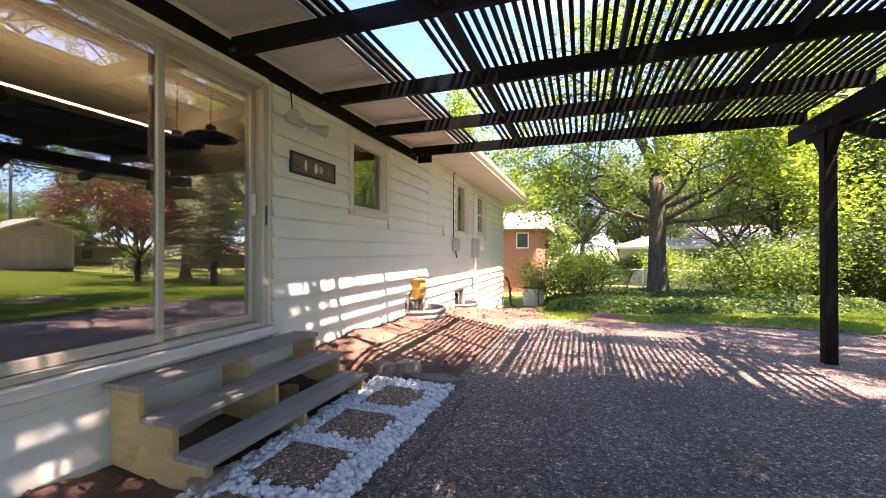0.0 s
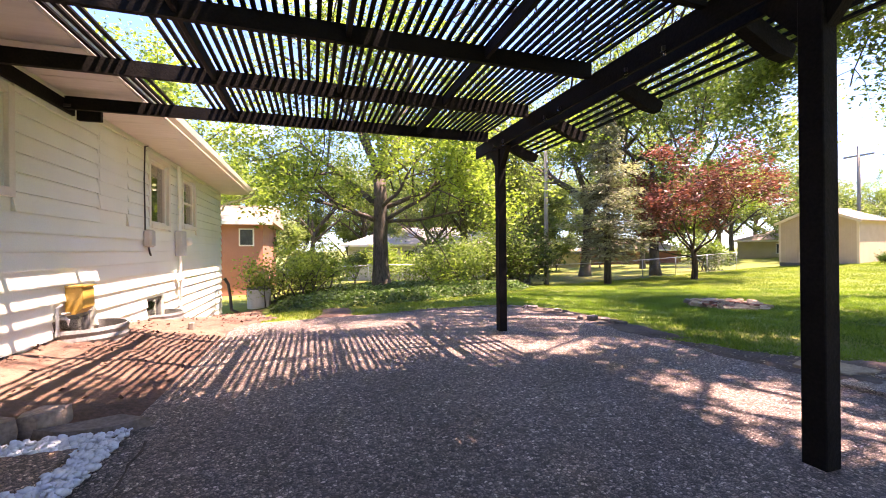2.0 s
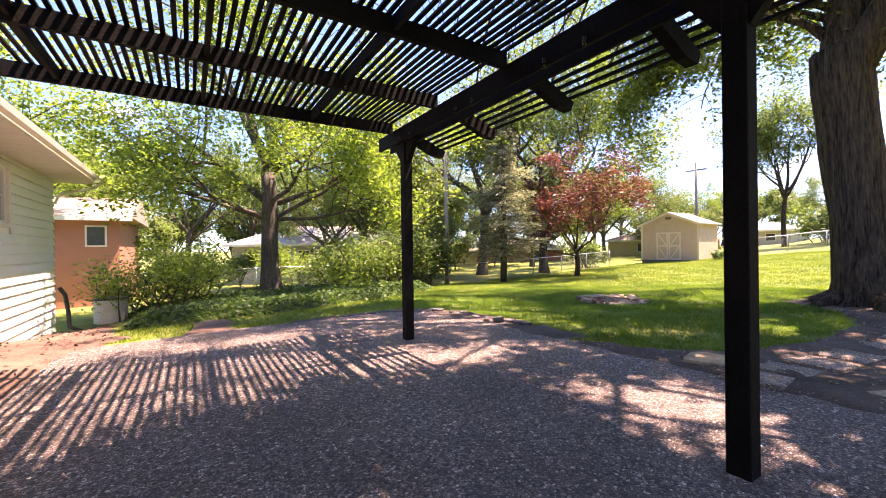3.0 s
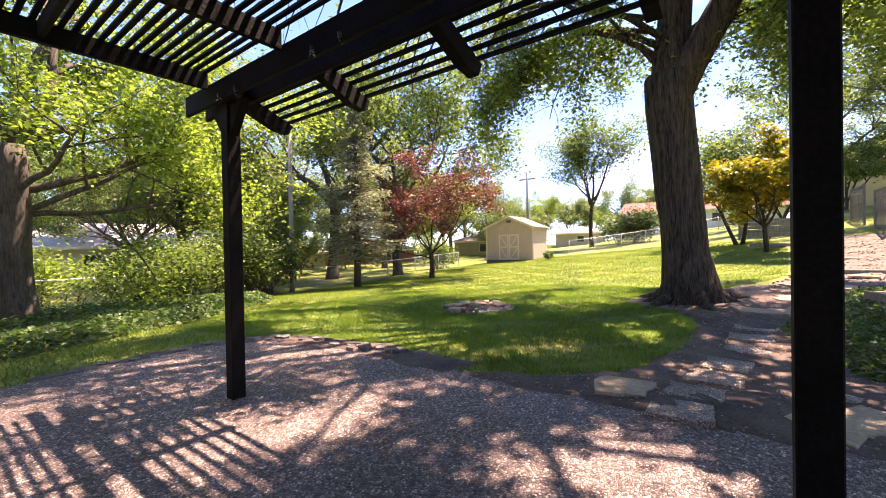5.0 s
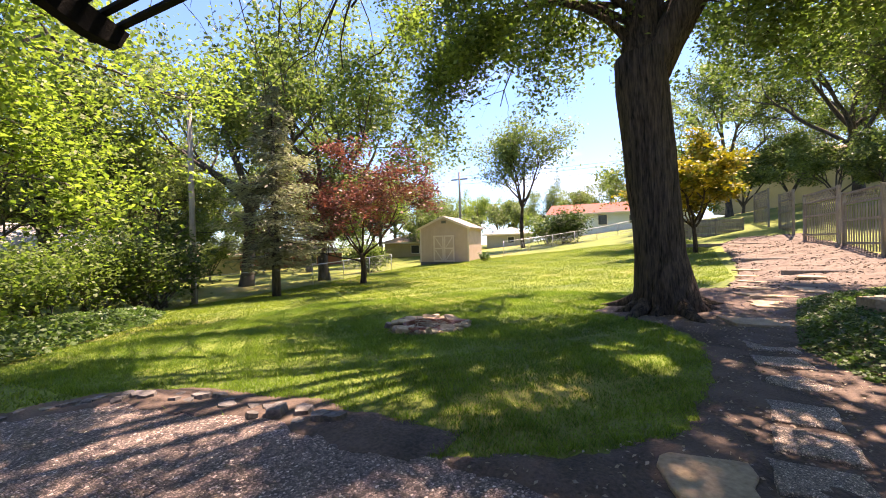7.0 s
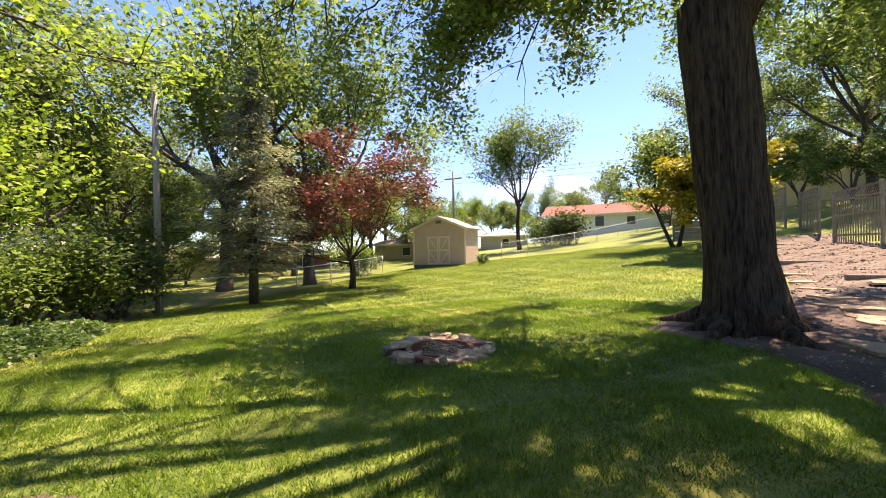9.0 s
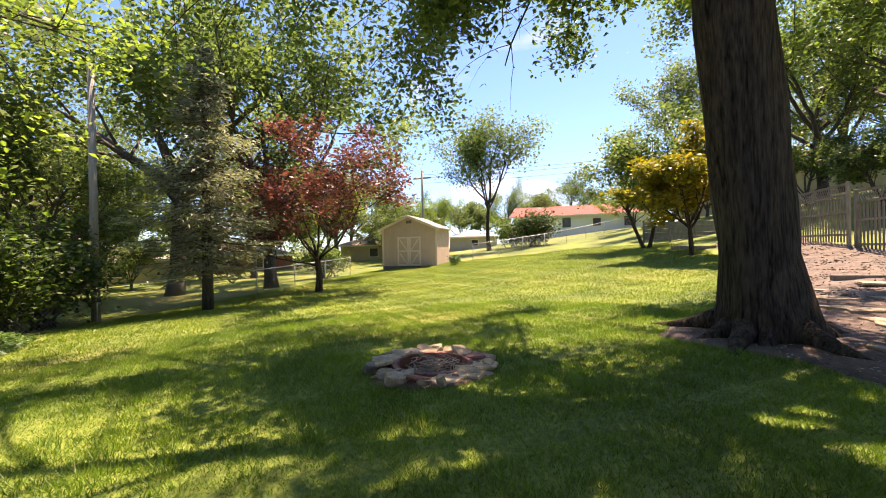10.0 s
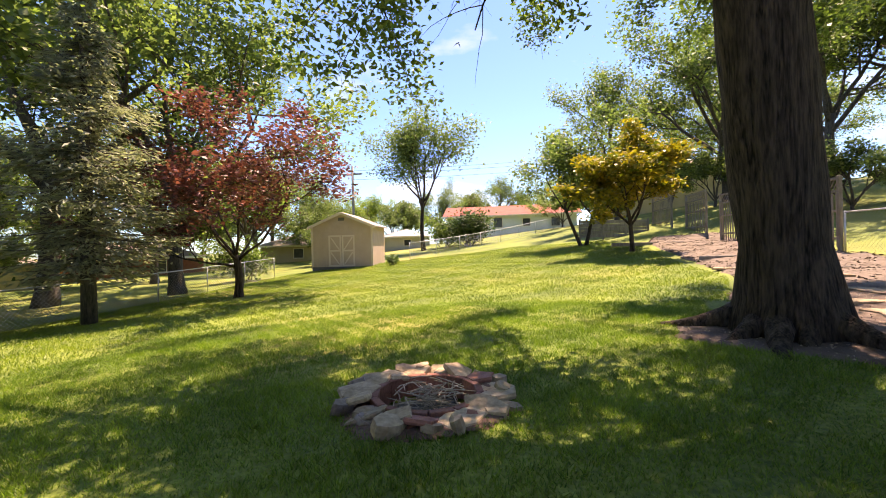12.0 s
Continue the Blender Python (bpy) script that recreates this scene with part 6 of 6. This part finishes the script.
def ground_cover(poly, n, size, h, seed, label):
    x, y, rng = scatter(poly, n, seed)
    gap = edge_gap(x, y, poly)
    hump = np.clip(gap / 0.5, 0.12, 1) * (0.75 + 0.35 * lump(x, y, 2.3, seed))
    z = heights(x, y) + 0.02 + h * hump * rng.random(len(x)) ** 0.5
    v, f = leaf_mesh(np.stack([x, y, z], 1), size, rng, flat=0.35, aspect=0.65)
    tagged(fast_mesh("ground_cover", v, f, M["ivy"]), label, "ground cover", kind="stuff")


IVY_R = [(6.4, 1.2), (7.4, 1.55), (8.6, 1.75), (10.2, 1.35), (12.2, 0.8), (12.6, -0.8), (9, -2.0), (6.6, -0.8)]
IVY_B = [(-0.9, 10.9), (0.2, 10.6), (1.4, 10.5), (3.0, 11.2), (5.0, 12.2), (8.0, 14.6), (10.0, 17.6), (10.0, 19.6), (3, 19.4), (-1.6, 17)]
ground_cover(IVY_R, 52000, 0.052, 0.28, 31, "glossy dark green ground cover beside stepping stones")
ground_cover(IVY_B, 52000, 0.1, 0.34, 32, "leafy green ground cover between lawn and fence")


def grass(poly, n, lo, hi, w, seed, material):
    x, y, rng = scatter(poly, n, seed, (PATIO, SOIL_PATH, SOIL_HOUSE, CHIPS, BRICKWALK, IVY_B, EDGE_BED), -0.05)
    ok = np.hypot(x - PIT[0], y - PIT[1]) > 0.7
    x, y = x[ok], y[ok]
    m = len(x)
    z = heights(x, y) + lump(x, y, 0.9) * 0.025 - 0.015
    a = rng.random(m) * 6.283
    h = rng.uniform(lo, hi, m) * (0.8 + 0.45 * lump(x, y, 1.9, 2.0))
    h *= 0.8 + 0.5 * lump(x, y, 8.5, 5.0)
    lean = rng.normal(size=(m, 2)) * 0.6 * h[:, None]
    base = np.stack([x, y, z], 1)
    s = np.stack([np.cos(a) * w, np.sin(a) * w, np.zeros(m)], 1)
    tip = base + np.concatenate([lean, h[:, None]], 1)
    v = np.stack([base - s, base + s, tip], 1).reshape(-1, 3)
    i = np.arange(m)[:, None] * 3
    tagged(fast_mesh("grass_blades", v, np.concatenate([i, i + 1, i + 2], 1), material), "short green lawn grass blades", "grass", kind="stuff")


grass([(4.6, 3.2), (8, 2.6), (11, 3.6), (13.5, 3.0), (15, 8), (12, 13), (4.2, 13), (4.2, 8.6), (4.6, 5)], 420000, 0.035, 0.085, 0.0045, 41, M["blade_shade_green"])
grass([(-1, 8.4), (4.4, 8.6), (4.2, 13), (12, 13), (15, 8), (13.3, 2.6), (16.5, 1.1), (24, 0.6), (31, 1.0), (34, 6), (33, 13), (28, 20.2), (14, 20.8), (10, 19), (3, 11), (-1, 11)], 520000, 0.045, 0.09, 0.0085, 42, M["blade"])


def litter(poly, n, seed, material, lo, hi, name, label, zf=None, flat=0.5):
    x, y, rng = scatter(poly, n, seed)
    z = (heights(x, y) if zf is None else zf(x, y)) + 0.035
    v, f = leaf_mesh(np.stack([x, y, z], 1), hi, rng, flat=0.15, aspect=flat)
    tagged(fast_mesh(name, v, f, material), label, "litter", kind="stuff")


litter(SOIL_PATH, 9000, 51, M["twig"], 0.02, 0.035, "leaf_litter", "dry leaf and bark litter on the soil")
litter(CHIPS, 9000, 52, M["chips"], 0.03, 0.08, "wood_chips", "scattered pale wood chips")
litter(SOIL_HOUSE, 1200, 53, M["soil"], 0.02, 0.05, "soil_clods", "loose clods of red-brown soil", mound, 0.9)


# ---- fixtures on the house wall ----
def wall_thing(name, y, z, label, category, group=""):
    return empty(name, (W + 0.03, y, z), label, category, group)


def security_light():
    e = wall_thing("security_light", 3.36, 2.66, "grey twin-head security light with motion sensor", "security light")
    e.scale = (1.5, 1.5, 1.5)
    part("base", box((0, -0.07, -0.03), (0.04, 0.07, 0.03), 0.008), M["grey_metal"], e)
    for s, rz in ((-1, -30), (1, 40)):
        h = part("lamp_head", lathe([(0.01, -0.05), (0.022, -0.04), (0.026, 0.0), (0.04, 0.06), (0.043, 0.09), (0.036, 0.086), (0.0, 0.07)], 14), M["grey_metal"], e, smooth=True)
        h.matrix_basis = pose(0.07, s * 0.13, -0.02, 100, 0, 90 + rz)
        part("arm", tube_bm([(0.03, s * 0.05, 0), (0.05, s * 0.1, 0.0), (0.07, s * 0.13, -0.02)], 0.012), M["grey_metal"], e)
    part("cord", tube_bm([(0.01, -0.03, 0.03), (0.02, -0.05, 0.12), (0.0, -0.04, 0.22)], 0.005), M["black"], e, "black cable")


def tube_bm(pts, r, sides=8):
    v, f = tube_mesh([(pts, [r] * len(pts))], sides)
    bm = bmesh.new()
    vs = [bm.verts.new(p) for p in v]
    for q in f:
        bm.faces.new([vs[i] for i in q])
    return bm


security_light()
sign = wall_thing("wall_plaque", 3.665, 2.24, "dark framed wall plaque with red and white shapes", "wall plaque")
part("board", box((0.0, -0.36, -0.085), (0.02, 0.36, 0.085), 0.004), M["room_dark"], sign)
for lo, hi in (((0.0, -0.38, 0.085), (0.032, 0.38, 0.11)), ((0.0, -0.38, -0.11), (0.032, 0.38, -0.085)), ((0.0, -0.38, -0.085), (0.03, -0.36, 0.085)), ((0.0, 0.36, -0.085), (0.03, 0.38, 0.085))):
    part("frame", box(lo, hi, 0.004), M["black"], sign)
for y, w, h, m in ((-0.27, 0.09, 0.1, "brick"), (-0.15, 0.04, 0.12, "trim"), (-0.07, 0.045, 0.12, "brick"), (0.02, 0.06, 0.11, "white_plastic"), (0.11, 0.07, 0.08, "grey_metal"), (0.26, 0.1, 0.1, "brick")):
    poly = [(y + w / 2 * math.cos(a), h / 2 * math.sin(a)) for a in np.arange(0, 6.28, 0.6)]
    part("shape", prism(poly, "x", 0.0205, 0.026), M[m], sign)
meter = wall_thing("junction_box", 8.72, 1.5, "grey rounded utility box with looped cable", "utility box")
part("body", box((0.0, -0.11, -0.15), (0.13, 0.11, 0.15), 0.03), M["grey_metal"], meter)
part("cable", tube_bm([(0.05, 0.0, -0.15), (0.06, 0.03, -0.27), (0.06, 0.08, -0.3), (0.03, 0.1, -0.2), (0.02, 0.1, -0.12)], 0.012), M["wire"], meter)
part("cable", tube_bm([(0.02, -0.05, 0.15), (0.015, -0.06, 1.0), (0.015, -0.02, 1.6), (0.02, 0.1, 1.64)], 0.012), M["wire"], meter)
mb = wall_thing("electric_meter", 10.46, 1.44, "grey electric meter box with white conduit pipes", "electric meter")
part("body", box((0.0, -0.16, -0.27), (0.14, 0.16, 0.27), 0.015), M["grey_metal"], mb)
g = part("dial", lathe([(0.0, 0.09), (0.07, 0.08), (0.085, 0.05), (0.09, 0.0)], 18), M["white_plastic"], mb, "round glass meter dial", True)
g.matrix_basis = pose(0.14, 0.24, 0.05, 0, 90, 0)
part("conduit", tube_bm([(0.06, -0.06, 0.27), (0.06, -0.06, 1.66)], 0.03), M["siding"], mb)
part("conduit", tube_bm([(0.06, 0.06, 0.27), (0.06, 0.06, 1.4), (0.06, 0.0, 1.5), (0.06, -0.02, 1.62)], 0.022), M["siding"], mb)
part("conduit", tube_bm([(0.06, 0.0, -0.27), (0.06, 0.0, -1.55)], 0.026), M["siding"], mb)
sb = part("side_box", box((0.02, 0.16, -0.06), (0.13, 0.36, 0.12), 0.012), M["white_plastic"], mb)
gm = wall_thing("gas_regulator", 10.35, 0.72, "small white gas regulator on a pipe", "gas regulator")
part("body", box((0.02, -0.1, -0.08), (0.14, 0.1, 0.08), 0.03), M["white_plastic"], gm)
part("pipe", tube_bm([(0.08, 0.05, -0.08), (0.08, 0.06, -0.6)], 0.018), M["grey_metal"], gm)
vc = wall_thing("vent_hood", 6.45, 0.7, "ochre yellow plastic vent cover on the wall", "vent cover")
part("hood", prism([(0.0, -0.17), (0.1, -0.17), (0.17, -0.1), (0.17, 0.12), (0.15, 0.15), (0.0, 0.15)], "y", -0.13, 0.13), M["yellow_plastic"], vc)
part("lip", box((0.0, -0.15, 0.151), (0.19, 0.15, 0.172), 0.005), M["yellow_plastic"], vc)
fc = wall_thing("outdoor_faucet", 6.12, 0.52, "silver outdoor faucet and pipe fittings", "faucet")
part("pipe", tube_bm([(0, 0, 0), (0.09, 0, 0), (0.12, 0, -0.03), (0.12, 0, -0.1)], 0.02), M["zinc"], fc)
part("pipe", tube_bm([(0.05, -0.06, -0.2), (0.05, -0.06, 0.12), (0.05, 0.03, 0.14)], 0.018), M["zinc"], fc)
part("handle", lathe([(0.0, 0.01), (0.04, 0.008), (0.045, 0.0), (0.04, -0.006), (0.0, -0.006)], 12), M["grey_metal"], fc).matrix_basis = pose(0.1, 0, 0.05)
for y0, rad, zt, lab in ((6.58, 0.5, 0.37, "curved galvanised steel window well"), (9.25, 0.42, 0.14, "curved galvanised window well near the far wall")):
    bm = bmesh.new()
    prof = [(rad * math.cos(a), rad * math.sin(a)) for a in np.linspace(-math.pi / 2, math.pi / 2, 17)]
    prof = [(max(c, 0.0), s) for c, s in prof]
    zs = [-0.5] + [zt - 0.22 + 0.045 * k for k in range(5)] + [zt]
    rings = []
    for k, zz in enumerate(zs):
        bulge = 1 + 0.03 * (k % 2)
        rings.append([bm.verts.new((c * bulge, s * bulge, zz)) for c, s in prof])
    inner = [bm.verts.new((c * 0.965, s * 0.965, zt)) for c, s in prof]
    low = [bm.verts.new((c * 0.965, s * 0.965, -0.5)) for c, s in prof]
    rings += [inner, low]
    for a, b in zip(rings, rings[1:]):
        for i in range(len(prof) - 1):
            bm.faces.new((a[i], a[i + 1], b[i + 1], b[i]))
    ob = part("window_well", bm, M["dull_steel"])
    ob.location = (W + 0.03, y0, 0)
    tagged(ob, lab, "window well", "window wells")
st = part("garden_stake", box((-0.04, -0.04, -0.08), (0.04, 0.04, 0.14), 0.015), M["fence"])
st.location = (-1.72, 7.4, float(mound(-1.72, 7.4)))
tagged(st, "short weathered wooden stake in the soil", "stake")
ac = empty("air_conditioner", place(-1.75, 15.7), "grey outdoor air conditioner unit with dark grille top", "air conditioner")
part("body", lathe([(0.36, 0.0), (0.38, 0.02), (0.38, 0.62), (0.36, 0.66)], 22), M["grey_metal"], ac)
part("top_grille", lathe([(0.39, 0.66), (0.39, 0.7), (0.3, 0.73), (0.05, 0.75), (0.0, 0.75)], 22), M["black"], ac)
dp = tube("drain_pipe", [(W + 0.1, 14.95, 0.4), (W + 0.2, 15.0, 0.2), (W + 0.28, 14.9, -0.25), (W + 0.34, 14.7, -0.6), (W + 0.6, 14.6, -0.72)], 0.05, M["black"])
tagged(dp, "black corrugated drain pipe at the house corner", "drain pipe")

# cracks in the patio
def crack(pts):
    bm = bmesh.new()
    r = random.Random(len(pts))
    prev = None
    for x, y in pts:
        w = r.uniform(0.004, 0.011)
        a, b = bm.verts.new((x - w, y, 0.004)), bm.verts.new((x + w, y, 0.004))
        if prev:
            bm.faces.new((prev[0], prev[1], b, a))
        prev = (a, b)
    ob = part("patio_crack", bm, M["mulch"])
    tagged(ob, "dark irregular crack in the concrete", "crack", kind="structure")


r = random.Random(77)
x, pts = -0.98, []
for k in range(26):
    pts.append((x, 1.6 + k * 0.08))
    x += r.uniform(-0.022, 0.02)
crack(pts)
